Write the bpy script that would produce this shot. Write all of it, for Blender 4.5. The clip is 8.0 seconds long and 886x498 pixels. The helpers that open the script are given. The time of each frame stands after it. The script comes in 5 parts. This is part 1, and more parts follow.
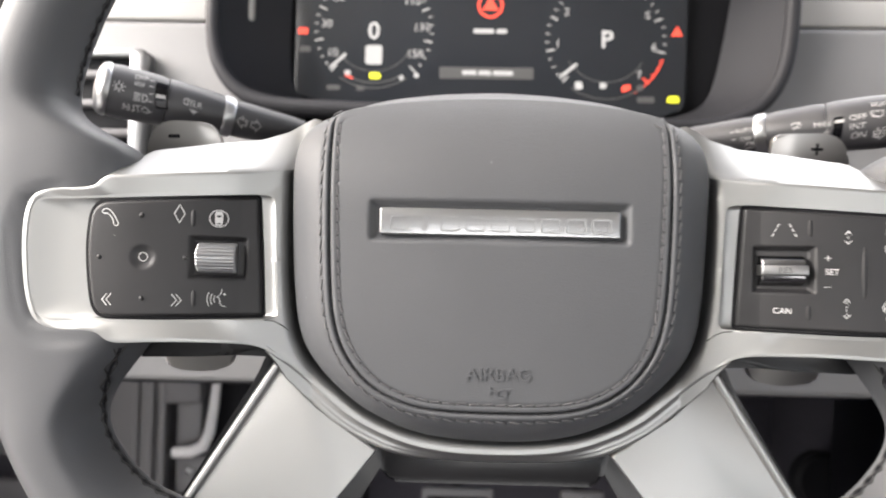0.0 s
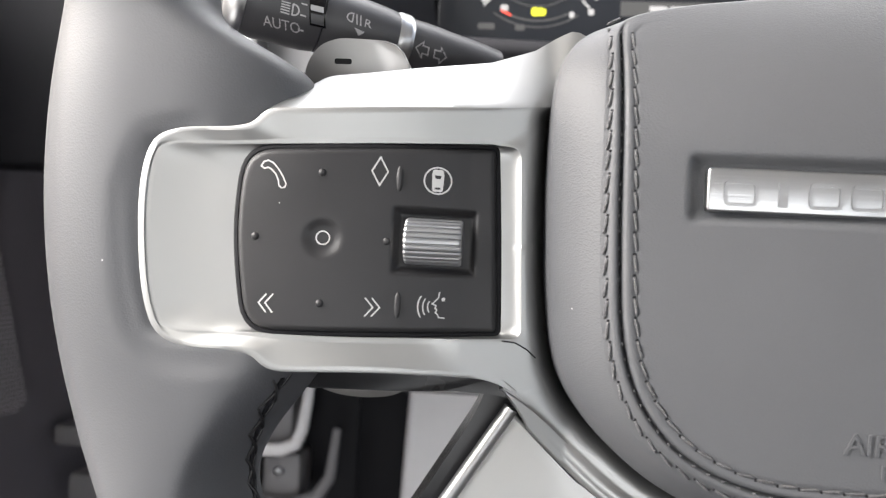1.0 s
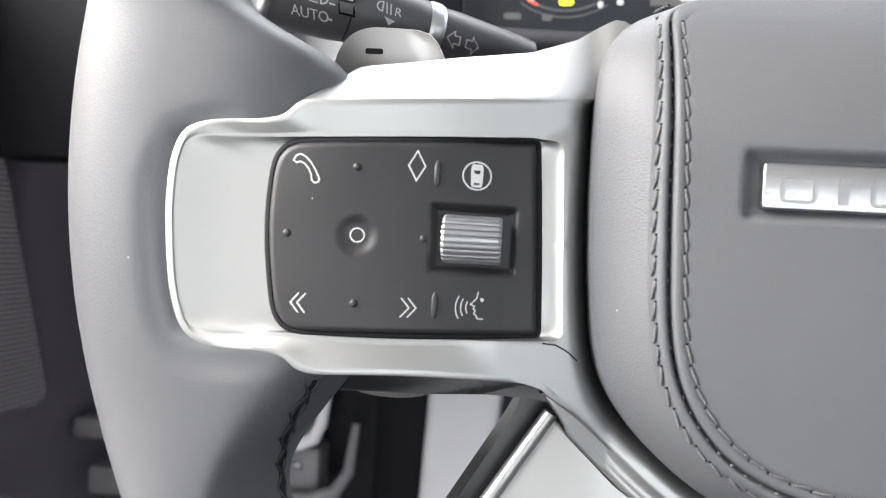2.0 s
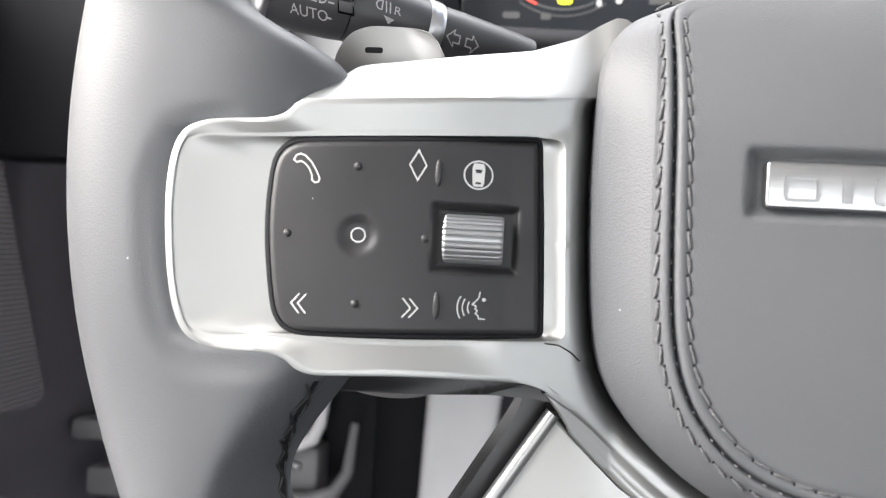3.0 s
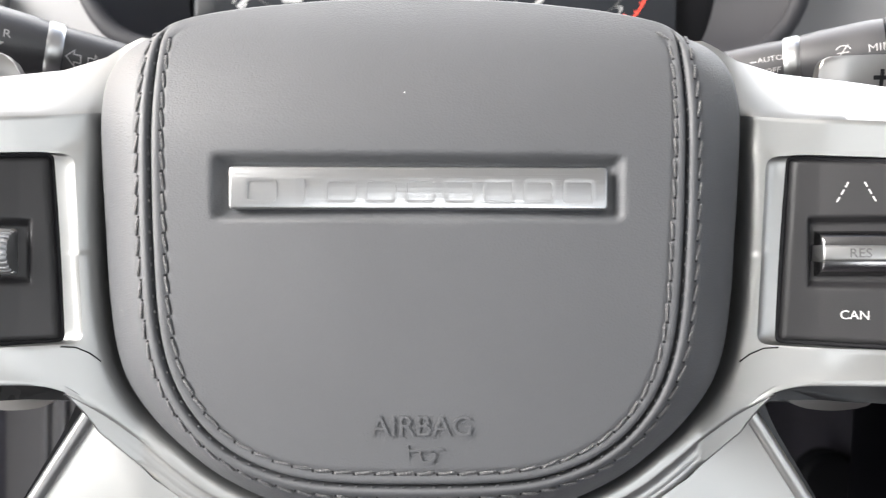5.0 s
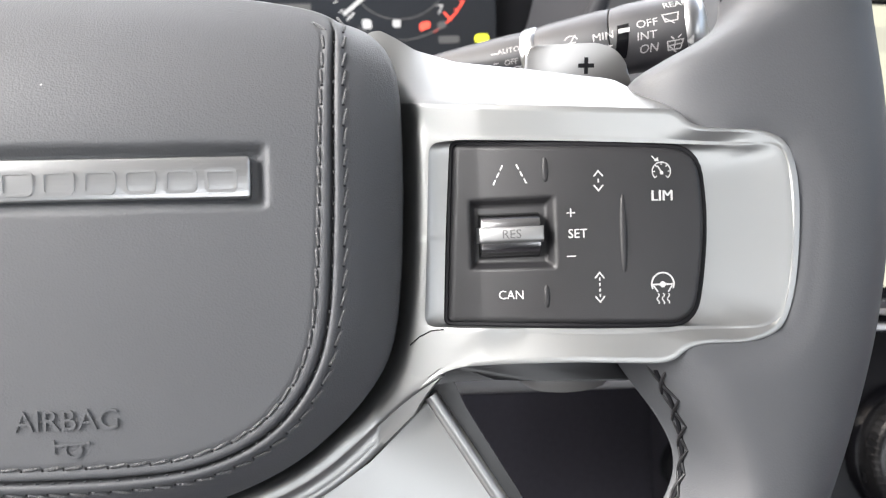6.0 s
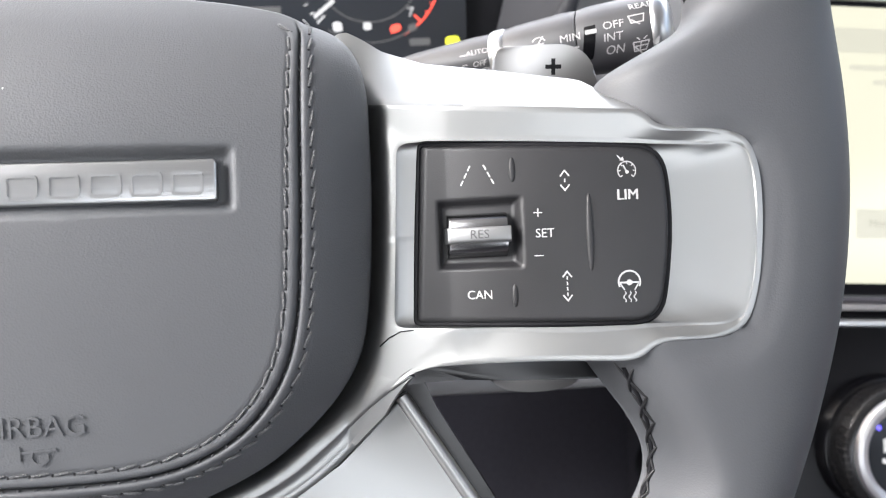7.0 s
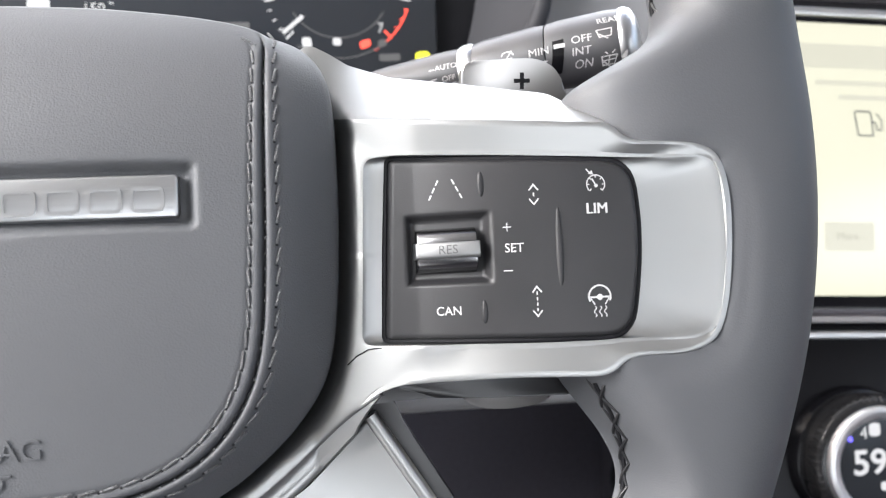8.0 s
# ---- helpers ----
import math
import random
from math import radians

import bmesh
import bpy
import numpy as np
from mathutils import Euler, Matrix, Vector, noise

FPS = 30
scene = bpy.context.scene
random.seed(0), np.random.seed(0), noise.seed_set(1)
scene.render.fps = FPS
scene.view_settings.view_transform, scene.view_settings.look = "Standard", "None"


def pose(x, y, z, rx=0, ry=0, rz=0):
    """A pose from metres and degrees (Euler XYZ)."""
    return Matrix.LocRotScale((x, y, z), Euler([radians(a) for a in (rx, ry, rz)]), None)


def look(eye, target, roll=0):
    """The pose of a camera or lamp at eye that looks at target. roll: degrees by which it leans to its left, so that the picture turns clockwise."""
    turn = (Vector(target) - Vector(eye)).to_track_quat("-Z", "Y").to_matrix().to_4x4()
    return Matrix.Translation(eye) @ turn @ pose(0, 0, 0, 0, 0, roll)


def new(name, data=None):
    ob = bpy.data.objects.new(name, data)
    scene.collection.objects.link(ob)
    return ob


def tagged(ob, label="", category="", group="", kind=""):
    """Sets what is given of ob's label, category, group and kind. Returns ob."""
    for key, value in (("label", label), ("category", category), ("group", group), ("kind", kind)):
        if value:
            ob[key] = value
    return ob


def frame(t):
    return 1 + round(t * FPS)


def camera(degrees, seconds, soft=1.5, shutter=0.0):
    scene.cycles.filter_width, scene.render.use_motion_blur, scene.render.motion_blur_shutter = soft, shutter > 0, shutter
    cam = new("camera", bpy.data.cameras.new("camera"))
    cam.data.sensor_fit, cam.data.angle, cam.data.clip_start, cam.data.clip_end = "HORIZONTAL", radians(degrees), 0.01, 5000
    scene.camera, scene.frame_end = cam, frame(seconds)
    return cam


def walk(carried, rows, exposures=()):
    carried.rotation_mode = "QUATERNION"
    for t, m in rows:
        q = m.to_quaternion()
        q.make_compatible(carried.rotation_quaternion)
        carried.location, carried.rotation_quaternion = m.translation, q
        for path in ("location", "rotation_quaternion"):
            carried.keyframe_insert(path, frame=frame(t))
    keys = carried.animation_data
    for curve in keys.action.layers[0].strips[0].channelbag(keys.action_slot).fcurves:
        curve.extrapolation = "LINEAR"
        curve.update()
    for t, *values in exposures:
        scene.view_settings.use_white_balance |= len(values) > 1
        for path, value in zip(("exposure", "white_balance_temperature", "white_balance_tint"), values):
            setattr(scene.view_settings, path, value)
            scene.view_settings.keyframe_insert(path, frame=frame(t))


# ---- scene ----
# All of the wheel, dash and stalks are written in the steering wheel's own frame: x right, y ahead, z up along
# the wheel, in millimetres. SEAT turns that frame into the world: the column leans back by 24 degrees.
SEAT = pose(0, 0, 0.62, -24, 0, 0)
cam = camera(55.96, 8.0, soft=1.0, shutter=0.15)
PATH = [
    (0, (-0.0136, -0.2708, -0.0038), (-0.0490, 1.7278, 0.0600), 1.34),
    (0.5, (-0.0540, -0.2117, -0.0018), (-0.1604, 1.7853, 0.0247), 2.20),
    (1, (-0.0762, -0.1728, -0.0012), (-0.2366, 1.8208, 0.0008), 2.94),
    (1.5, (-0.0808, -0.1664, -0.0003), (-0.2748, 1.8241, -0.0157), 3.20),
    (3, (-0.0826, -0.1650, -0.0003), (-0.2706, 1.8260, -0.0194), 3.02),
    (3.5, (-0.0753, -0.1682, -0.0013), (-0.2212, 1.8265, -0.0116), 2.52),
    (4, (-0.0416, -0.1706, 0.0000), (-0.1340, 1.8273, -0.0016), 1.63),
    (4.2, (-0.0265, -0.1717, 0.0005), (-0.1005, 1.8269, 0.0044), 1.42),
    (5.3, (0.0214, -0.1776, -0.0012), (0.0931, 1.8210, 0.0182), -0.43),
    (5.5, (0.0407, -0.1799, -0.0015), (0.1438, 1.8174, 0.0218), -0.80),
    (6, (0.0637, -0.1782, -0.0046), (0.2117, 1.8161, 0.0212), -1.56),
    (6.5, (0.0644, -0.1784, -0.0054), (0.2486, 1.8129, 0.0221), -1.99),
    (7, (0.0654, -0.1789, -0.0051), (0.2694, 1.8105, 0.0254), -2.23),
    (7.5, (0.0659, -0.1777, -0.0054), (0.2835, 1.8100, 0.0358), -2.41),
    (8, (0.0670, -0.1763, -0.0052), (0.3336, 1.8047, 0.0612), -2.74),
]
EXPOSURES = [(0, 2.8, 6900, 12), (0.5, 2.63, 6900, 12), (1.5, 2.95, 6550, 10), (3.5, 3.1, 6650, 10), (5.5, 3.05, 6650, 10), (6.5, 3.0, 6400, 11), (8, 3.0, 6380, 11)]
walk(cam, [(t, SEAT @ look(eye, target, roll)) for t, eye, target, roll in PATH], EXPOSURES)
cam.data.dof.use_dof = True
cam.data.dof.focus_distance = 0.2
cam.data.dof.aperture_fstop = 20

# ---- world and light ----
world = bpy.data.worlds.new("sky")
scene.world = world
world.use_nodes = True
wn = world.node_tree.nodes
sky = wn.new("ShaderNodeTexSky")
sky.sky_type = "NISHITA"
sky.sun_disc = False
sky.sun_elevation = radians(35)
sky.sun_rotation = radians(-70)
sky.dust_density = 5.0
sky.air_density = 1.0
world.node_tree.links.new(sky.outputs[0], wn["Background"].inputs[0])
wn["Background"].inputs[1].default_value = 0.06
sun = new("sun", bpy.data.lights.new("sun", "SUN"))
sun.data.energy = 1.0
sun.data.angle = radians(35)
sun.data.color = (1.0, 0.98, 0.95)
sun.matrix_world = look((-4, -1.0, 3.4), (0, 0, 0.62))


def area_lamp(name, at, towards, width, height, watts):
    """A rectangular area lamp: the sky's light in a window opening, plus one low fill."""
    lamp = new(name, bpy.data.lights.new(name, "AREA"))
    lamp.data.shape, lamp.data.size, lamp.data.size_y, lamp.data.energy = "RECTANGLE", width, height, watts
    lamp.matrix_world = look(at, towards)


area_lamp("window_light_left", (-0.54, -0.06, 1.00), (0.2, -0.06, 0.80), 0.72, 0.46, 1.75)
area_lamp("window_light_right", (1.15, -0.05, 1.02), (0.2, -0.05, 0.75), 0.70, 0.36, 0.12)
area_lamp("window_light_front", (0.34, 0.64, 1.00), (0.34, -0.1, 0.45), 1.40, 0.70, 2.75)
# Added fill to brighten the footwell, low in a gap behind the door card.
area_lamp("footwell_fill_light", (-0.50, -0.29, 0.33), (0.3, 0.16, 0.36), 0.56, 0.28, 0.18)
area_lamp("window_light_rear", (0.22, -1.86, 0.98), (0.22, 0.0, 0.8), 1.06, 0.48, 1.5)
area_lamp("window_light_right_rear", (1.15, -1.05, 0.96), (0.2, -0.2, 0.72), 0.70, 0.36, 0.5)


# ---- materials ----
def material(name, color, rough=0.5, metal=0.0, bump=0.0, scale=400.0, vary=0.15, vary_scale=40.0, rough_vary=0.1, coat=0.0, emit=None, strength=0.0, stretch=None, spec=0.5, detail=3.0):
    m = bpy.data.materials.new(name)
    m.use_nodes = True
    n, link = m.node_tree.nodes, m.node_tree.links.new
    b = n["Principled BSDF"]
    b.inputs["Base Color"].default_value = (*color, 1)
    b.inputs["Roughness"].default_value = rough
    b.inputs["Metallic"].default_value = metal
    b.inputs["Specular IOR Level"].default_value = spec
    b.inputs["Coat Weight"].default_value = coat
    b.inputs["Coat Roughness"].default_value = 0.05
    tc = n.new("ShaderNodeTexCoord")
    src = tc.outputs["Object"]
    if stretch:
        mp = n.new("ShaderNodeMapping")
        mp.inputs["Scale"].default_value = stretch
        link(src, mp.inputs[0])
        src = mp.outputs[0]
    if vary:
        t = n.new("ShaderNodeTexNoise")
        t.inputs["Scale"].default_value = vary_scale
        t.inputs["Detail"].default_value = 4
        link(src, t.inputs["Vector"])
        mix = n.new("ShaderNodeMix")
        mix.data_type = "RGBA"
        mix.inputs["A"].default_value = (*[c * (1 - vary) for c in color], 1)
        mix.inputs["B"].default_value = (*[min(1, c * (1 + vary)) for c in color], 1)
        link(t.outputs["Fac"], mix.inputs["Factor"])
        link(mix.outputs["Result"], b.inputs["Base Color"])
        mr = n.new("ShaderNodeMapRange")
        mr.inputs["To Min"].default_value = max(0.02, rough - rough_vary)
        mr.inputs["To Max"].default_value = min(1, rough + rough_vary)
        link(t.outputs["Fac"], mr.inputs["Value"])
        link(mr.outputs["Result"], b.inputs["Roughness"])
    if bump:
        t2 = n.new("ShaderNodeTexNoise")
        t2.inputs["Scale"].default_value = scale
        t2.inputs["Detail"].default_value = detail
        link(src, t2.inputs["Vector"])
        bp = n.new("ShaderNodeBump")
        bp.inputs["Strength"].default_value = bump
        bp.inputs["Distance"].default_value = 0.0003
        link(t2.outputs["Fac"], bp.inputs["Height"])
        link(bp.outputs[0], b.inputs["Normal"])
    if emit:
        b.inputs["Emission Color"].default_value = (*emit, 1)
        b.inputs["Emission Strength"].default_value = strength
    return m


def leather(name, color, rough, relief, pebble=1700, broad=0.22, folds=0.6):
    """Grained hide: fine voronoi pebbles, broad creases and rubbed patches."""
    m = material(name, color, rough, vary=0.12, vary_scale=25, rough_vary=0.07, spec=0.38)
    n, link = m.node_tree.nodes, m.node_tree.links.new
    tc = n.new("ShaderNodeTexCoord")
    warp = n.new("ShaderNodeTexNoise")
    warp.inputs["Scale"].default_value = 220
    warp.inputs["Detail"].default_value = 2
    link(tc.outputs["Object"], warp.inputs["Vector"])
    add = n.new("ShaderNodeVectorMath")
    add.operation = "MULTIPLY_ADD"
    add.inputs[1].default_value = (0.0007, 0.0007, 0.0007)
    link(warp.outputs["Color"], add.inputs[0])
    link(tc.outputs["Object"], add.inputs[2])
    v = n.new("ShaderNodeTexVoronoi")
    v.inputs["Scale"].default_value = pebble
    link(add.outputs[0], v.inputs["Vector"])
    big = n.new("ShaderNodeTexNoise")
    big.inputs["Scale"].default_value = 130
    big.inputs["Detail"].default_value = 5
    link(tc.outputs["Object"], big.inputs["Vector"])
    s = n.new("ShaderNodeMath")
    s.operation = "MULTIPLY_ADD"
    s.inputs[1].default_value = broad
    link(big.outputs["Fac"], s.inputs[0])
    link(v.outputs["Distance"], s.inputs[2])
    bp = n.new("ShaderNodeBump")
    bp.inputs["Strength"].default_value = relief
    bp.inputs["Distance"].default_value = 0.0002
    mp = n.new("ShaderNodeMapping")
    mp.inputs["Scale"].default_value = (110, 110, 620)
    link(add.outputs[0], mp.inputs[0])
    fold = n.new("ShaderNodeTexNoise")
    fold.inputs["Scale"].default_value = 1.0
    fold.inputs["Detail"].default_value = 3
    link(mp.outputs[0], fold.inputs["Vector"])
    patch = n.new("ShaderNodeTexNoise")
    patch.inputs["Scale"].default_value = 38
    link(tc.outputs["Object"], patch.inputs["Vector"])
    pr = n.new("ShaderNodeMapRange")
    pr.inputs["From Min"].default_value, pr.inputs["From Max"].default_value = 0.53, 0.68
    pr.inputs["To Max"].default_value = folds
    link(patch.outputs["Fac"], pr.inputs["Value"])
    s2 = n.new("ShaderNodeMath")
    s2.operation = "MULTIPLY_ADD"
    link(fold.outputs["Fac"], s2.inputs[0])
    link(pr.outputs["Result"], s2.inputs[1])
    link(s.outputs[0], s2.inputs[2])
    link(s2.outputs[0], bp.inputs["Height"])
    link(bp.outputs[0], n["Principled BSDF"].inputs["Normal"])
    return m


LEATHER = leather("charcoal leather", (0.066, 0.068, 0.073), 0.54, 0.3, 2400, 0.14, 1.8)
RIMLEATHER = leather("smooth charcoal rim leather", (0.058, 0.06, 0.065), 0.53, 0.15, 2200, 0.05, 0.06)
SATIN = material("satin silver paint", (0.31, 0.313, 0.31), 0.45, metal=1.0, bump=0.02, scale=2500, vary=0.04, vary_scale=60, rough_vary=0.03, coat=0.12)
PADDLE = material("satin paddle metal", (0.29, 0.282, 0.275), 0.3, metal=1.0, vary=0.03, vary_scale=60, rough_vary=0.03)
BRIGHT = material("polished metal", (0.40, 0.405, 0.41), 0.36, metal=1.0, vary=0.03, vary_scale=50, rough_vary=0.03)
BRUSHED = material("brushed nameplate metal", (0.38, 0.385, 0.39), 0.3, metal=1.0, bump=0.12, scale=500, vary=0.06, vary_scale=300, rough_vary=0.04, stretch=(0.1, 1, 8))
PACK = material("soft black switch plastic", (0.017, 0.0167, 0.018), 0.45, bump=0.12, scale=3500, vary=0.2, vary_scale=60, rough_vary=0.06, spec=0.35)
BLACK = material("matt black plastic", (0.008, 0.008, 0.0095), 0.6, bump=0.1, scale=1500, vary=0.2, spec=0.15)
CONSOLE = material("black console plastic", (0.002, 0.002, 0.003), 0.3, vary=0.1, rough_vary=0.04, spec=0.12)
HOOD = material("dark grey hood plastic", (0.022, 0.022, 0.025), 0.6, bump=0.12, scale=1200, vary=0.15, spec=0.25)
RIBBED = material("ribbed roller metal", (0.42, 0.424, 0.43), 0.45, metal=1.0, vary=0.05, vary_scale=300, rough_vary=0.05)
CHROME = material("dark polished chrome", (0.18, 0.18, 0.185), 0.24, metal=1.0, vary=0.03, vary_scale=50, rough_vary=0.03)
TIER = material("satin rocker metal", (0.235, 0.237, 0.24), 0.42, metal=1.0, vary=0.04, vary_scale=300, rough_vary=0.04)
GLOSS = material("gloss black plastic", (0.004, 0.004, 0.005), 0.14, vary=0.1, rough_vary=0.03, spec=0.25)
GLOSSGREY = material("dark glossy wheel shell", (0.012, 0.012, 0.013), 0.26, vary=0.15, rough_vary=0.05, spec=0.25)
THREAD = material("dark grey thread", (0.078, 0.078, 0.082), 0.3, bump=0.6, scale=1800, vary=0.3, vary_scale=900)
BLACKTHREAD = material("black lacing thread", (0.010, 0.010, 0.011), 0.4, bump=0.5, scale=1800, vary=0.3, vary_scale=900)
SEAMDOT = material("pale seam thread", (0.10, 0.10, 0.105), 0.6, vary=0.3, vary_scale=500)
PRINT = material("white print", (0.43, 0.43, 0.43), 0.5, vary=0.05)
SOFTPRINT = material("grey-white print", (0.32, 0.32, 0.32), 0.5, vary=0.08)
KNOBMETAL = material("satin knob metal", (0.62, 0.62, 0.63), 0.42, metal=1.0, vary=0.04, vary_scale=80, rough_vary=0.04)
GREYPRINT = material("grey print", (0.06, 0.06, 0.06), 0.5, vary=0.05)
DASH = material("grey soft-touch dash", (0.165, 0.164, 0.166), 0.55, bump=0.15, scale=900, vary=0.12, vary_scale=20)
PALE = material("pale grey dash trim", (0.36, 0.353, 0.34), 0.5, bump=0.1, scale=600, vary=0.05, vary_scale=12)
STALK = material("black stalk plastic", (0.034, 0.034, 0.037), 0.43, bump=0.12, scale=2200, vary=0.2)
CARPET = material("dark carpet", (0.055, 0.051, 0.061), 0.95, bump=1.0, scale=500, vary=0.4, vary_scale=300)
HEADLINER = material("light headliner cloth", (0.5, 0.49, 0.47), 0.9, bump=0.3, scale=800, vary=0.06)
TRIM = material("dark grey door trim", (0.13, 0.124, 0.138), 0.6, bump=0.2, scale=900, vary=0.15)
LIDGREY = material("mid grey moulded plastic", (0.15, 0.145, 0.148), 0.5, bump=0.1, scale=900, vary=0.1)
PALEGREY = material("pale grey moulded plastic", (0.68, 0.665, 0.66), 0.5, bump=0.1, scale=900, vary=0.08)
PERFORATED = material("perforated grey speaker cloth", (0.33, 0.317, 0.338), 0.6, bump=0.1, scale=900, vary=0.1)
SCREEN = material("dark display glass", (0.02, 0.022, 0.026), 0.14, vary=0.05, rough_vary=0.03, spec=0.3)
LIT = material("lit white mark", (0.15, 0.15, 0.15), 0.5, vary=0, emit=(1, 1, 1), strength=0.085)
LITRED = material("lit red mark", (0.5, 0.05, 0.03), 0.5, vary=0, emit=(1, 0.09, 0.05), strength=0.16)
LITYELLOW = material("lit yellow mark", (0.5, 0.5, 0.02), 0.5, vary=0, emit=(0.85, 0.9, 0.03), strength=0.17)
LITGREY = material("lit grey band", (0.03, 0.03, 0.03), 0.5, vary=0, emit=(0.5, 0.5, 0.5), strength=0.022)
LITBLUE = material("lit blue mark", (0.05, 0.05, 0.5), 0.5, vary=0, emit=(0.15, 0.12, 1), strength=0.25)
CREAM = material("lit cream display", (0.05, 0.05, 0.045), 0.2, vary=0, emit=(0.95, 0.93, 0.71), strength=0.115)
CREAMTEXT = material("grey text on display", (0.05, 0.05, 0.045), 0.3, vary=0, emit=(0.6, 0.58, 0.46), strength=0.09)
CREAMGREY = material("pale print on display", (0.05, 0.05, 0.045), 0.3, vary=0, emit=(0.83, 0.81, 0.64), strength=0.105)


def perforate(m, pitch):
    """Rows of small dark holes across y and z."""
    n, link = m.node_tree.nodes, m.node_tree.links.new
    tc = n.new("ShaderNodeTexCoord")
    v = n.new("ShaderNodeTexVoronoi")
    v.inputs["Scale"].default_value = 1 / pitch
    v.inputs["Randomness"].default_value = 0.0
    link(tc.outputs["Object"], v.inputs["Vector"])
    r = n.new("ShaderNodeMapRange")
    r.inputs["From Min"].default_value, r.inputs["From Max"].default_value = 0.30, 0.40
    link(v.outputs["Distance"], r.inputs["Value"])
    mix = n.new("ShaderNodeMix")
    mix.data_type = "RGBA"
    mix.inputs["A"].default_value = (0.03, 0.03, 0.03, 1)
    b = n["Principled BSDF"]
    link(b.inputs["Base Color"].links[0].from_socket, mix.inputs["B"])
    link(r.outputs["Result"], mix.inputs["Factor"])
    link(mix.outputs["Result"], b.inputs["Base Color"])


perforate(PERFORATED, 0.0034)


def dusty(m, pitch, size):
    """Sparse pale specks of dust and lint."""
    n, link = m.node_tree.nodes, m.node_tree.links.new
    tc = n.new("ShaderNodeTexCoord")
    v = n.new("ShaderNodeTexVoronoi")
    v.inputs["Scale"].default_value = 1 / pitch
    link(tc.outputs["Object"], v.inputs["Vector"])
    r = n.new("ShaderNodeMapRange")
    r.inputs["From Min"].default_value, r.inputs["From Max"].default_value = size * 1.4, size * 0.7
    link(v.outputs["Distance"], r.inputs["Value"])
    mix = n.new("ShaderNodeMix")
    mix.data_type = "RGBA"
    mix.inputs["B"].default_value = (0.45, 0.45, 0.45, 1)
    b = n["Principled BSDF"]
    link(b.inputs["Base Color"].links[0].from_socket, mix.inputs["A"])
    link(r.outputs["Result"], mix.inputs["Factor"])
    link(mix.outputs["Result"], b.inputs["Base Color"])


dusty(PACK, 0.008, 0.013)
dusty(LEATHER, 0.014, 0.011)
dusty(RIMLEATHER, 0.016, 0.010)


# ---- mesh helpers (millimetres in the wheel's frame) ----
MM = 0.001
BASE = {}


def thing(name, at, label, category, group="", kind=""):
    ob = new(name)
    ob.empty_display_size = 0.02
    ob.matrix_world = SEAT @ Matrix.Translation(Vector(at) * MM)
    BASE[ob.name] = Vector(at)
    return tagged(ob, label, category, group, kind)


def rolled(ob, degrees):
    """Turns a thing about its own fore-and-aft axis."""
    ob.matrix_world = ob.matrix_world @ Matrix.Rotation(radians(degrees), 4, "Y")
    return ob


def place(me, parent):
    """Shifts millimetre coordinates to metres about the thing's base."""
    me.transform(Matrix.Scale(MM, 4) @ Matrix.Translation(-BASE[parent.name]))


def finish(name, me, mat, parent, label="", sharp=35):
    place(me, parent)
    me.materials.append(mat)
    me.polygons.foreach_set("use_smooth", [True] * len(me.polygons))
    me.set_sharp_from_angle(angle=radians(sharp))
    ob = new(name, me)
    ob.parent = parent
    BASE[ob.name] = BASE[parent.name]
    return tagged(ob, label)


def part(name, bm, mat, parent, label="", sharp=35):
    bmesh.ops.recalc_face_normals(bm, faces=bm.faces)
    me = bpy.data.meshes.new(name)
    bm.to_mesh(me)
    bm.free()
    return finish(name, me, mat, parent, label, sharp)


def raw(verts, faces):
    bm = bmesh.new()
    vs = [bm.verts.new(v) for v in verts]
    for f in faces:
        if len(set(f)) > 2:
            try:
                bm.faces.new([vs[i] for i in f])
            except ValueError:
                pass
    return bm


def lofted(loops, closed=True, cap_first=False, cap_last=False):
    """Skin over loops of equal length."""
    n = len(loops[0])
    verts = [tuple(p) for lp in loops for p in lp]
    faces = []
    for k in range(len(loops) - 1):
        for i in range(n if closed else n - 1):
            j = (i + 1) % n
            faces.append((k * n + i, k * n + j, (k + 1) * n + j, (k + 1) * n + i))
    if cap_first:
        faces.append(tuple(range(n - 1, -1, -1)))
    if cap_last:
        faces.append(tuple((len(loops) - 1) * n + i for i in range(n)))
    return raw(verts, faces)


def rounded(poly, r, n=5):
    """Rounds every corner of a closed outline; r is one radius or one a corner."""
    out = []
    m = len(poly)
    for i, p in enumerate(poly):
        a, b = Vector(poly[i - 1]), Vector(poly[(i + 1) % m])
        p = Vector(p)
        rr = r[i] if isinstance(r, (list, tuple)) else r
        ca = p + (a - p).normalized() * min(rr, (a - p).length * 0.49)
        cb = p + (b - p).normalized() * min(rr, (b - p).length * 0.49)
        for k in range(n + 1):
            t = k / n
            out.append(tuple(ca * (1 - t) ** 2 + p * 2 * t * (1 - t) + cb * t ** 2))
    return out


def prism(outline, y0, y1, bevel=0.8, seg=3, both=False):
    """A plate with the outline (x, z) from the front y0 to the back y1, its front edge rounded."""
    bm = bmesh.new()
    f = [bm.verts.new((x, y0, z)) for x, z in outline]
    b = [bm.verts.new((x, y1, z)) for x, z in outline]
    ff = bm.faces.new(f)
    fb = bm.faces.new(b[::-1])
    n = len(f)
    for i in range(n):
        j = (i + 1) % n
        bm.faces.new((f[j], f[i], b[i], b[j]))
    if bevel:
        edges = list(ff.edges) + (list(fb.edges) if both else [])
        bmesh.ops.bevel(bm, geom=edges, offset=bevel, segments=seg, profile=0.5, affect="EDGES", clamp_overlap=True)
    return bm


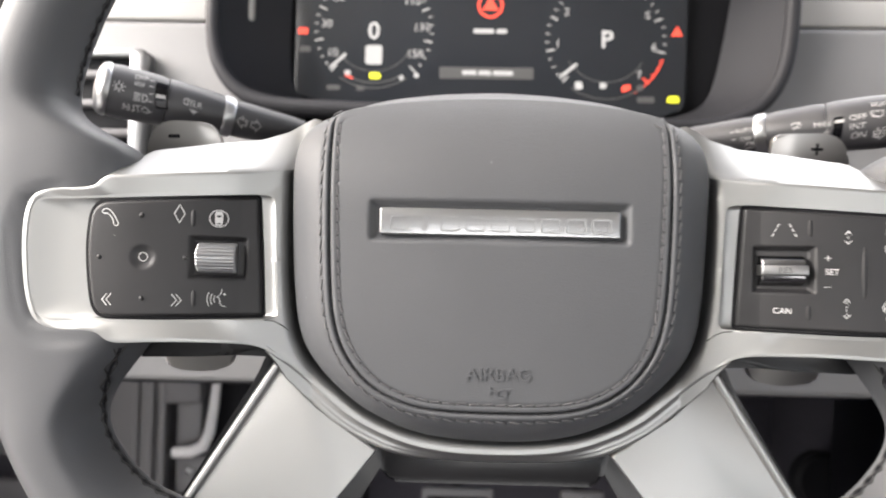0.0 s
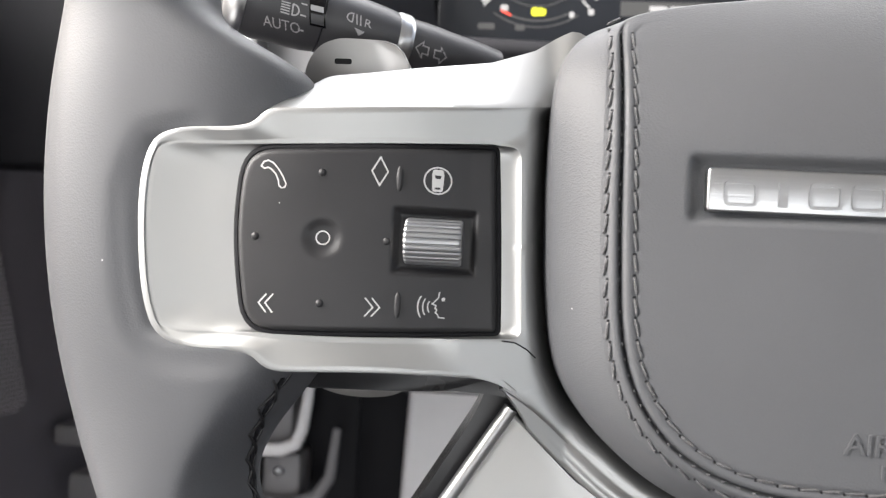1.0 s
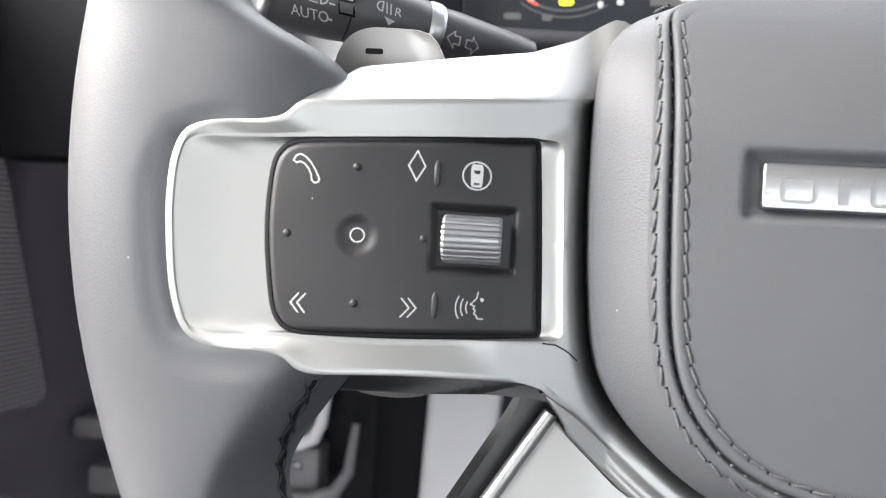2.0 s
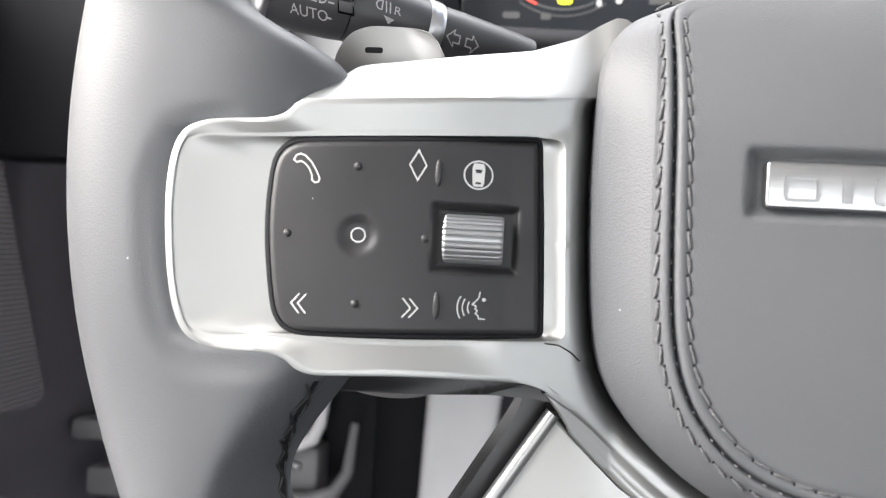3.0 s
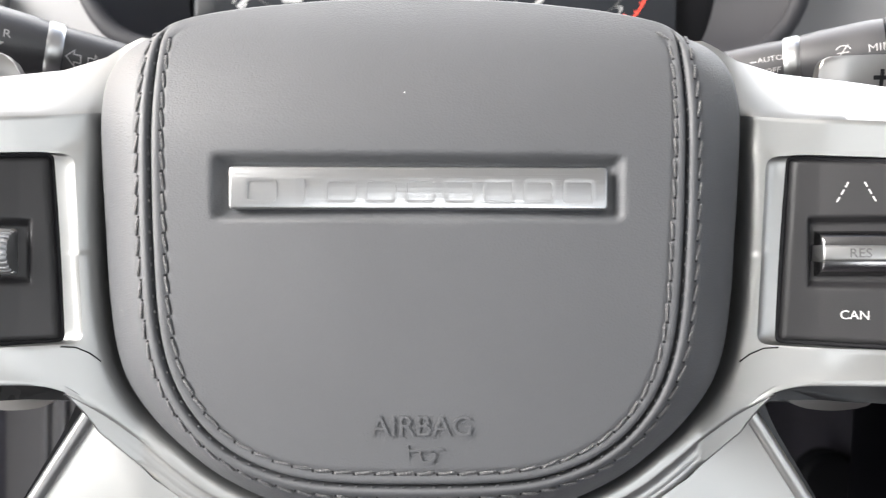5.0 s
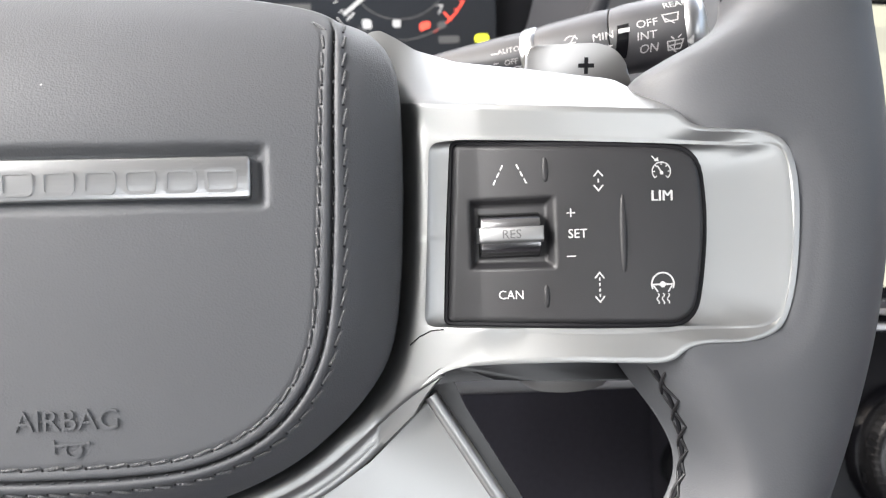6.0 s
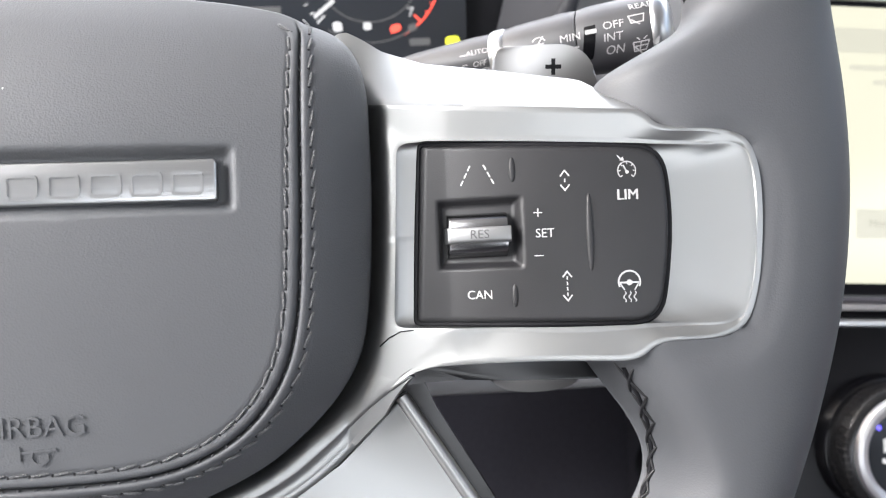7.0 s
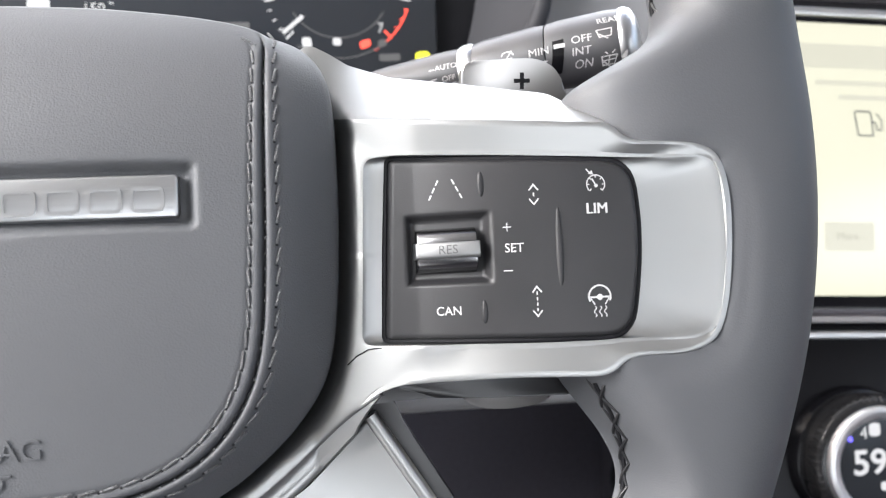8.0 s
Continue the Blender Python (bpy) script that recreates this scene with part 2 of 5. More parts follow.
def box(x0, x1, y0, y1, z0, z1, bevel=1.0, seg=2):
    bm = bmesh.new()
    bmesh.ops.create_cube(bm, size=1)
    for v in bm.verts:
        v.co = ((x0 + x1) / 2 + v.co.x * (x1 - x0), (y0 + y1) / 2 + v.co.y * (y1 - y0), (z0 + z1) / 2 + v.co.z * (z1 - z0))
    if bevel:
        bmesh.ops.bevel(bm, geom=list(bm.edges), offset=bevel, segments=seg, profile=0.5, affect="EDGES", clamp_overlap=True)
    return bm


def tube(path, radii, n=20, closed=False, caps=True):
    """A round bar along a path, its radius given once or point by point."""
    pts = [Vector(p) for p in path]
    m = len(pts)
    loops = []
    up = None
    for i, p in enumerate(pts):
        if closed:
            d = (pts[(i + 1) % m] - pts[i - 1]).normalized()
        else:
            d = (pts[min(i + 1, m - 1)] - pts[max(i - 1, 0)]).normalized()
        if up is None:
            up = d.orthogonal().normalized()
        up = (up - d * up.dot(d)).normalized()
        side = d.cross(up)
        r = radii[i] if isinstance(radii, (list, tuple)) else radii
        loops.append([p + (up * math.cos(a) + side * math.sin(a)) * r for a in [2 * math.pi * k / n for k in range(n)]])
    if closed:
        loops.append(loops[0])
    bm = lofted(loops, True, caps and not closed, caps and not closed)
    if closed:
        bmesh.ops.remove_doubles(bm, verts=bm.verts, dist=0.0001)
    return bm


def joined(*bms):
    out = bmesh.new()
    for b in bms:
        me = bpy.data.meshes.new("tmp")
        b.to_mesh(me)
        b.free()
        out.from_mesh(me)
        bpy.data.meshes.remove(me)
    return out


def stroke(points, width, closed=False):
    """A flat ribbon (x, z) with mitred joints; returns points and faces."""
    pts = [Vector(p) for p in points]
    m = len(pts)
    vs, fs = [], []
    for i, p in enumerate(pts):
        a = pts[i - 1] if (closed or i > 0) else None
        b = pts[(i + 1) % m] if (closed or i < m - 1) else None
        d1 = (p - a).normalized() if a is not None and (p - a).length > 1e-9 else None
        d2 = (b - p).normalized() if b is not None and (b - p).length > 1e-9 else None
        if d1 is None:
            d1 = d2
        if d2 is None:
            d2 = d1
        n1, n2 = Vector((-d1.y, d1.x)), Vector((-d2.y, d2.x))
        nn = n1 + n2
        nn = nn.normalized() if nn.length > 1e-6 else n1
        w = width / 2 / max(0.45, nn.dot(n1))
        vs += [p + nn * w, p - nn * w]
    for i in range(m if closed else m - 1):
        j = (i + 1) % m
        fs.append((2 * i, 2 * j, 2 * j + 1, 2 * i + 1))
    return vs, fs


def arc(cx, cz, r, a0, a1, n=16):
    return [(cx + r * math.cos(radians(a0 + (a1 - a0) * k / n)), cz + r * math.sin(radians(a0 + (a1 - a0) * k / n))) for k in range(n + 1)]


def ring(cx, cz, r, n=28):
    return arc(cx, cz, r, 0, 360 * (1 - 1 / n), n - 1)


def printed(shapes, onto, lift=0.12):
    """Flat marks laid on a surface y = onto(x, z); shapes are (vertices, faces) in (x, z)."""
    verts, faces = [], []
    for vs, fs in shapes:
        k = len(verts)
        for p in vs:
            verts.append((p[0], onto(p[0], p[1]) - lift, p[1]))
        faces += [tuple(i + k for i in f) for f in fs]
    return raw(verts, faces)


def draped(quad, onto, lift, n=8):
    """A four-sided patch (corners in order) that follows a curved surface."""
    a, b, c, d = [Vector(p) for p in quad]
    verts, faces = [], []
    for j in range(n + 1):
        for i in range(n + 1):
            u, v = i / n, j / n
            p = a * (1 - u) * (1 - v) + b * u * (1 - v) + c * u * v + d * (1 - u) * v
            verts.append((p.x, onto(p.x, p.y) - lift, p.y))
    for j in range(n):
        for i in range(n):
            k = j * (n + 1) + i
            faces.append((k, k + 1, k + n + 2, k + n + 1))
    return raw(verts, faces)


def filled(poly):
    return [Vector(p) for p in poly], [tuple(range(len(poly)))]


def lettering(text, x, z, height, align="CENTER", bold=0.0, squeeze=1.0):
    """A word in the built-in font as flat shapes, centred on (x, z), height in capitals' height."""
    cu = bpy.data.curves.new("word", "FONT")
    cu.body = text
    cu.align_x, cu.align_y = align, "CENTER"
    cu.size = height / 0.69
    cu.offset = bold * height
    cu.resolution_u = 3
    ob = bpy.data.objects.new("word", cu)
    scene.collection.objects.link(ob)
    me = bpy.data.meshes.new_from_object(ob.evaluated_get(bpy.context.evaluated_depsgraph_get()))
    vs = [Vector((x + v.co.x * squeeze, z + v.co.y)) for v in me.vertices]
    fs = [tuple(p.vertices) for p in me.polygons]
    bpy.data.objects.remove(ob)
    bpy.data.curves.remove(cu)
    bpy.data.meshes.remove(me)
    return vs, fs


def lerp_table(table, x):
    if x <= table[0][0]:
        return table[0][1]
    for (a, va), (b, vb) in zip(table, table[1:]):
        if x <= b:
            return va + (vb - va) * (x - a) / (b - a)
    return table[-1][1]


def smooth(t):
    t = min(1, max(0, t))
    return t * t * (3 - 2 * t)


def reach(poly, cx, cz, a):
    """How far the ray at angle a from (cx, cz) goes to the outline."""
    dx, dz = math.cos(a), math.sin(a)
    best = 0
    n = len(poly)
    for i in range(n):
        x0, z0 = poly[i][0] - cx, poly[i][1] - cz
        x1, z1 = poly[(i + 1) % n][0] - cx, poly[(i + 1) % n][1] - cz
        ex, ez = x1 - x0, z1 - z0
        det = dx * ez - dz * ex
        if abs(det) < 1e-12:
            continue
        t = (x0 * ez - z0 * ex) / det
        u = (x0 * dz - z0 * dx) / det
        if -1e-9 <= u <= 1 + 1e-9 and t > best:
            best = t
    return best


def signed(poly, pts):
    """Signed distance (inside negative) of points (n, 2) to a closed outline."""
    P = np.array(poly, float)
    Q = np.roll(P, -1, 0)
    d2 = np.full(len(pts), 1e18)
    inside = np.zeros(len(pts), bool)
    for a, b in zip(P, Q):
        e = b - a
        w = pts - a
        t = np.clip((w @ e) / max(e @ e, 1e-12), 0, 1)
        d2 = np.minimum(d2, ((w - t[:, None] * e) ** 2).sum(1))
        cross = (a[1] > pts[:, 1]) != (b[1] > pts[:, 1])
        with np.errstate(divide="ignore", invalid="ignore"):
            xi = a[0] + (pts[:, 1] - a[1]) * (b[0] - a[0]) / (b[1] - a[1])
        inside ^= cross & (pts[:, 0] < xi)
    return np.where(inside, -np.sqrt(d2), np.sqrt(d2))


def mirrored(half):
    """A closed outline from its right half, listed from the top of the axis to the bottom."""
    return half + [(-x, z) for x, z in reversed(half) if abs(x) > 1e-6]


# ---- steering wheel ----
wheel = thing("steering_wheel", (0, 40, 0), "charcoal leather steering wheel with satin silver spokes and switch packs", "steering wheel")

HUB = mirrored([(0, 58.5), (20, 57.6), (40, 55), (54, 51), (62.5, 46.4), (67.0, 40), (68.5, 32), (68.7, 12), (68.0, -6), (66.5, -20), (63.8, -28.5), (57.6, -37), (50.5, -43.6), (44.5, -48.2), (37, -52.2), (27, -56), (15, -58), (0, -58.5)])
HUB = rounded(HUB, 6, 4)
SEAM = mirrored([(0, 55.5), (20, 55), (40, 53), (51, 50.8), (55.2, 48), (55.0, 40), (54.8, 28), (54.4, 8), (53.6, -9), (52.7, -17), (50.9, -24.5), (47.6, -31.3), (42.3, -37.8), (35, -42.8), (25, -46.2), (13, -47.2), (0, -47.3)])
SEAM = [(x - 0.4, z) for x, z in rounded(SEAM, 6, 4)]


def hub_front(x, z):
    """Depth of the cover's main face."""
    y = -8.0 + 2.3 * (x / 54) ** 2
    if z < 12:
        y += 3.2 * ((z - 12) / 60) ** 2
    if z > 18:
        y += 11 * ((z - 18) / 32) ** 2.2
    return y


def recess(x, z):
    dx, dz = abs(x + 0.5) - 40.2, abs(z - 13.4) - 5.4
    d = math.hypot(max(dx, 0), max(dz, 0)) + min(max(dx, dz), 0)
    return 2.8 * smooth((1.6 - d) / 2.6)


def hub_depth(x, z):
    """Depth of the finished cover at (x, z), for what is laid on it."""
    a = math.atan2(z, x)
    rs, ro, r = reach(SEAM, 0, 0, a), reach(HUB, 0, 0, a), math.hypot(x, z)
    y = hub_front(x, z) + recess(x, z)
    if r > rs:
        t = min(1, (r - rs) / max(0.1, ro - rs))
        y = hub_front(rs * math.cos(a), rs * math.sin(a)) + (13 - 4 * smooth(z / 40)) * t ** 1.7
    return y


def airbag_cover():
    N = 420
    offs = [-4.1, -3.6, -3.2, -2.9, -2.6, -2.2, -1.5, -1, -0.6, -0.3, 0, 0.3, 0.6, 1, 1.5, 2.2, 2.6, 2.9, 3.2, 3.6, 4.2]
    angles = [2 * math.pi * k / N for k in range(N)]
    rs = [reach(SEAM, 0, 0, a) for a in angles]
    ro = [reach(HUB, 0, 0, a) for a in angles]
    loops = []
    for k in range(1, 61):
        lp = []
        for a, s in zip(angles, rs):
            r = (s - 4.4) * k / 60
            x, z = r * math.cos(a), r * math.sin(a)
            lp.append((x, hub_front(x, z) + recess(x, z), z))
        loops.append(lp)

    def border(a, s, o, r):
        x, z = r * math.cos(a), r * math.sin(a)
        d = r - s
        deep = smooth((50 - z) / 6)
        g = 1.9 * math.exp(-(d / 0.40) ** 2) - 0.3 * math.exp(-((abs(d) - 1.6) / 1.0) ** 2)
        g += 0.26 * math.exp(-((abs(d) - 2.95) / 0.5) ** 2)
        if r <= s:
            y = hub_front(x, z)
        else:
            t = d / max(0.1, o - s)
            y = hub_front(s * math.cos(a), s * math.sin(a)) + (13 - 4 * smooth(z / 40)) * t ** 1.7
        return x, y + g * deep, z

    for d in offs:
        loops.append([border(a, s, o, min(s + d, o - 0.2)) for a, s, o in zip(angles, rs, ro)])
    for k in range(1, 13):
        loops.append([border(a, s, o, min(s + 3, o - 0.2) + (o - min(s + 3, o - 0.2)) * k / 12) for a, s, o in zip(angles, rs, ro)])
    last = loops[-1]
    for back, grow in ((1.5, 0.25), (4, 0.5), (10, 0.6), (22, 0.3), (40, -1.0)):
        lp = []
        for (x, y, z), a in zip(last, angles):
            up = smooth((math.sin(a) - 0.3) / 0.5) * 0.27 * back
            lp.append((x + grow * math.cos(a), y + back, z + grow * math.sin(a) + up))
        loops.append(lp)
    bm = lofted(loops)
    c = bm.verts.new((0, hub_front(0, 0), 0))
    bm.verts.ensure_lookup_table()
    for i in range(N):
        bm.faces.new((c, bm.verts[i], bm.verts[(i + 1) % N]))
    return bm


cover = part("airbag_cover", airbag_cover(), LEATHER, wheel, "charcoal leather airbag cover with twin stitched seams", sharp=80)

# nameplate: bright bar in the recess with raised plain blocks in place of its lettering
plate = part("nameplate", prism(rounded([(-38.6, 17.6), (37.6, 17.6), (37.6, 9.0), (-38.6, 9.0)], 0.9, 3), -7.0, -4.5, 0.5), BRUSHED, wheel, "bright brushed metal nameplate bar")
for k in range(9):
    cx = -32.2 + 8.0 * k
    if k == 1:
        shape = [filled(rounded([(cx - 0.9, 15.2), (cx + 0.9, 15.2), (cx + 0.9, 10.2), (cx - 0.9, 10.2)], 0.3, 2))]
    else:
        shape = [stroke(rounded([(cx - 2.9, 14.9), (cx + 2.9, 14.9), (cx + 2.9, 10.5), (cx - 2.9, 10.5)], 1.0, 3), 0.7, True)]
    bm = printed(shape, lambda x, z: -7.0, -0.05)
    geo = bmesh.ops.extrude_face_region(bm, geom=bm.faces[:])
    for v in [g for g in geo["geom"] if isinstance(g, bmesh.types.BMVert)]:
        v.co.y -= 0.4
    part("raised_block", bm, BRUSHED, plate, sharp=30)

# embossed word and horn symbol
bm = printed([lettering("AIRBAG", 0.2, -34.8, 4.1)], hub_depth, 0.06)
geo = bmesh.ops.extrude_face_region(bm, geom=bm.faces[:])
for v in [g for g in geo["geom"] if isinstance(g, bmesh.types.BMVert)]:
    v.co.y -= 0.34
part("embossed_word", bm, LEATHER, cover, "embossed leather lettering", sharp=30)
horn = [stroke([(-2.6, -38.5), (-2.5, -41.3)], 0.5), stroke([(-2.4, -39.7), (4.6, -39.3)], 0.5), stroke(arc(1.3, -40.6, 1.6, 150, 380, 12), 0.5)]
bm = printed(horn, hub_depth, 0.06)
geo = bmesh.ops.extrude_face_region(bm, geom=bm.faces[:])
for v in [g for g in geo["geom"] if isinstance(g, bmesh.types.BMVert)]:
    v.co.y -= 0.3
part("embossed_horn", bm, LEATHER, cover, sharp=30)


def frame_on(path_pt, tangent, normal):
    t = Vector(tangent).normalized()
    n = Vector(normal)
    n = (n - t * n.dot(t)).normalized()
    b = t.cross(n)
    return Matrix.Translation(path_pt) @ Matrix((t, b, n)).transposed().to_4x4()


def stitch_mesh(name, length, radius, mat, hole=None):
    """One stitch of two-ply twisted thread, tapering into its holes."""
    loops = []
    for k in range(37):
        t = -1 + 2 * k / 36
        r = radius * (1 - abs(t) ** 6 * 0.75)
        lp = []
        for q in range(10):
            a = 2 * math.pi * q / 10
            rr = r * (1 + 0.3 * math.cos(2 * a - t * 17))
            lp.append((t * length / 2, rr * math.cos(a) + 0.2 * radius * t, rr * math.sin(a) * 0.85 - radius * 0.9 * abs(t) ** 5))
        loops.append(lp)
    bm = lofted(loops, True, True, True)
    if hole:
        nf = len(bm.faces)
        made = bmesh.ops.create_uvsphere(bm, u_segments=8, v_segments=5, radius=radius)
        for v in made["verts"]:
            v.co = (length * 0.53 + v.co.x * 0.9, v.co.y * 1.3 + radius * 0.2, v.co.z * 0.5 - radius * 0.25)
        bm.faces.ensure_lookup_table()
        for f in bm.faces[nf:]:
            f.material_index = 1
    me = bpy.data.meshes.new(name)
    bmesh.ops.recalc_face_normals(bm, faces=bm.faces)
    bm.to_mesh(me)
    bm.free()
    me.materials.append(mat)
    if hole:
        me.materials.append(hole)
    me.polygons.foreach_set("use_smooth", [True] * len(me.polygons))
    return me


STITCH = stitch_mesh("stitch", 3.8, 0.3, THREAD, BLACK)
DOT = stitch_mesh("seam_dot", 0.7, 0.22, SEAMDOT)


def along_seam(offset, pitch):
    """Points every pitch along the seam, set off from it, down one side, round the foot and up the other."""
    angles = [radians(a) for a in np.linspace(42.5, -222.5, 900)]
    pts = []
    for a in angles:
        r = reach(SEAM, 0, 0, a) + offset
        pts.append(Vector((r * math.cos(a), r * math.sin(a))))
    out, need = [], 0.0
    for p, q in zip(pts, pts[1:]):
        need -= (q - p).length
        if need <= 0:
            out.append((q, (q - p).normalized()))
            need += pitch
    return out


def lay(mesh, name, parent, offset, pitch, lift, slant):
    for p, d in along_seam(offset, pitch):
        c, s = math.cos(slant), math.sin(slant)
        d = Vector((d.x * c - d.y * s, d.x * s + d.y * c))
        y = hub_depth(p.x, p.y)
        ya = hub_depth(p.x + d.x, p.y + d.y)
        ob = new(name, mesh)
        ob.parent = parent
        m = frame_on(Vector((p.x, y - lift, p.y)), (d.x, ya - y, d.y), (0, -1, 0))
        ob.matrix_local = Matrix.Scale(MM, 4) @ Matrix.Translation(-BASE[parent.name]) @ m


lay(STITCH, "stitch", cover, -2.9, 4.2, 0.12, 0.16)
lay(STITCH, "stitch", cover, 2.9, 4.2, 0.22, -0.18)
lay(DOT, "seam_stitch", cover, 0.25, 3.2, -0.6, 0.3)


# ---- spokes and switch packs (right half given, x is mirrored for the left) ----
PACK_OUT = rounded([(80.3, 21.1), (105, 18.9), (131.0, 17.5), (132.5, 4), (131.5, -8), (129.3, -19.5), (105, -18.95), (78.1, -18.6)], [1.6, 9, 6, 9, 9, 6, 9, 1.6], 6)
CREASE = rounded([(60, 32.3), (68.6, 31.0), (81.5, 29.2), (117.5, 26.4), (127.0, 25.9), (130.0, 22.0), (147.5, 21.2), (152.0, 16.5), (153.1, 4), (151.2, -15), (146.5, -23.8), (128.2, -23.8), (124.2, -27.8), (104, -27.1), (86, -27.6), (79, -28.3), (73.0, -31.4), (64.3, -38.6), (57.6, -34.4)], [1, 2, 4, 3, 2.5, 5, 7, 9, 30, 9, 9, 5, 4, 6, 6, 5, 5, 0.4, 0.4], 6)


def pack_y(x, z=0.0):
    """Depth of the pack's face: a flat facet on the hub side, then a gentle crown."""
    x = abs(x)
    if x < 85.4:
        return 3.6 + (85.4 - x) * 0.4
    if x < 124:
        return -6.5 + 10.1 * ((124 - x) / 38.6) ** 2
    return -6.5 + 0.004 * (x - 124) ** 2


def frame_y(x):
    """Depth of the frame's front band, creased in line with the pack's facet."""
    x = abs(x)
    if x < 85.5:
        return 1.0 + (85.5 - x) * 0.42
    if x < 134:
        return -7.2 + 8.2 * ((134 - x) / 48.5) ** 2
    return -7.2


def hub_dip(o):
    """How far the satin surface curls back at a distance o from the cover."""
    return 10.5 * math.exp(-((max(0.0, o) + 0.3) / 2.1) ** 1.7)


def spoke_frame(s):
    """Satin frame: sloping shoulder, front band, dished plate outside the pack, opening for the pack."""
    N = 360
    cx, cz = 106.0, 0.5
    angles = [2 * math.pi * k / N for k in range(N)]
    oc = [reach(CREASE, cx, cz, a) for a in angles]
    op = [reach(PACK_OUT, cx, cz, a) + 1.05 for a in angles]
    LIP = rounded([(74.9, 21.4), (82, 21.6), (95, 20.6), (131, 18.4), (147.6, 17.8), (149.6, 13.5), (150.2, 0), (148.7, -12), (146.6, -20.4), (131, -20.0), (95, -19.8), (82, -19.6), (72.9, -19.4)], [2.5, 2, 3, 3, 4, 5, 30, 9, 7, 3, 3, 2, 2.5], 6)
    ol = [reach(LIP, cx, cz, a) for a in angles]

    def pt(a, r, dy):
        x, z = cx + r * math.cos(a), cz + r * math.sin(a)
        y = frame_y(x) + dy
        if x < 80:
            ha = math.atan2(z, x)
            y += 0.5 * smooth((math.degrees(-ha) - 24.5) / 2)
            y += hub_dip(math.hypot(x, z) - reach(HUB, 0, 0, ha)) * smooth((32.5 - z) / 5)
        return [x, y, z]

    def shoulder(a, r, back, k):
        """Points behind the crease: the top falls back and up, the foot falls straight back."""
        x, y, z = pt(a, r, 0)
        if z > 24 and x < 131:
            rise = lerp_table([(58, 14.0), (60, 15.6), (62.4, 17.4), (64, 18.4), (67.7, 17.2), (72.8, 14.7), (82.5, 13.0), (101, 12.7), (122, 11.9), (127, 11.3), (131, 1.0)], x)
            up = min(k, 1.0)
            over = max(0.0, k - 1.0)
            return [x - lerp_table([(80, 0), (128, 5)], x) * up, y + (18.0 - y) * up + 20 * over, z + rise * up - 6 * over]
        if z < -24 and x < 131:
            return [x, y + 20 * k, z + 0.6 * k]
        return [x, y + back * k, z]

    loops = []
    loops.append([shoulder(a, r, 8, 1.6) for a, r in zip(angles, oc)])
    loops.append([shoulder(a, r, 8, 1.0) for a, r in zip(angles, oc)])
    loops.append([shoulder(a, r, 8, 0.5) for a, r in zip(angles, oc)])
    loops.append([shoulder(a, r, 8, 0.12) for a, r in zip(angles, oc)])
    loops.append([pt(a, r - 0.08, 0.1) for a, r in zip(angles, oc)])
    loops.append([pt(a, r - 0.35, 0.0) for a, r in zip(angles, oc)])
    loops.append([pt(a, r - 1.4, 0.0) for a, r in zip(angles, oc)])
    lean = []
    for a, l in zip(angles, ol):
        x = cx + l * math.cos(a)
        start, run = (84, 12) if math.sin(a) < 0 else (71, 9)
        lean.append(1.1 * smooth((x - start) / run) * (1 - 0.7 * smooth((x - 134) / 10)))
    for f in [k / 26 for k in range(1, 26)]:
        loops.append([pt(a, (r - 1.4) * (1 - f) + (max(l, p) + 1.2) * f, q * f) for a, r, l, p, q in zip(angles, oc, ol, op, lean)])
    loops.append([pt(a, max(l, p) + 1.2, q) for a, l, p, q in zip(angles, ol, op, lean)])
    loops.append([pt(a, max(l, p) + 0.8, q + 0.02) for a, l, p, q in zip(angles, ol, op, lean)])
    loops.append([pt(a, max(l, p) + 0.4, q + 0.06) for a, l, p, q in zip(angles, ol, op, lean)])
    loops.append([pt(a, max(l, p), q + 0.12) for a, l, p, q in zip(angles, ol, op, lean)])
    depth = []
    for a, l, p in zip(angles, ol, op):
        x = cx + p * math.cos(a)
        depth.append(max(1.9, pack_y(x) + lerp_table([(80, 0.5), (90, 1.6)], x) - frame_y(x)))
    for k, q in ((0.12, 0.22), (0.3, 0.48), (0.6, 0.78), (1.0, 1.0)):
        loops.append([pt(a, max(l, p) + (p - max(l, p)) * k, n + 0.12 + (d - n - 0.12) * q) for a, l, p, d, n in zip(angles, ol, op, depth, lean)])
    loops.append([pt(a, p - 0.1, 9.0) for a, p in zip(angles, op)])
    bm = lofted([[(s * x, y, z) for x, y, z in lp] for lp in loops])
    return bm


def resampled(pts, fractions):
    """Points along an open run of points at the given fractions of its length."""
    P = np.array(pts, float)
    run = np.concatenate([[0], np.cumsum(np.hypot(*np.diff(P, axis=0).T))])
    return np.stack([np.interp(np.array(fractions) * run[-1], run, P[:, k]) for k in (0, 1)], 1)


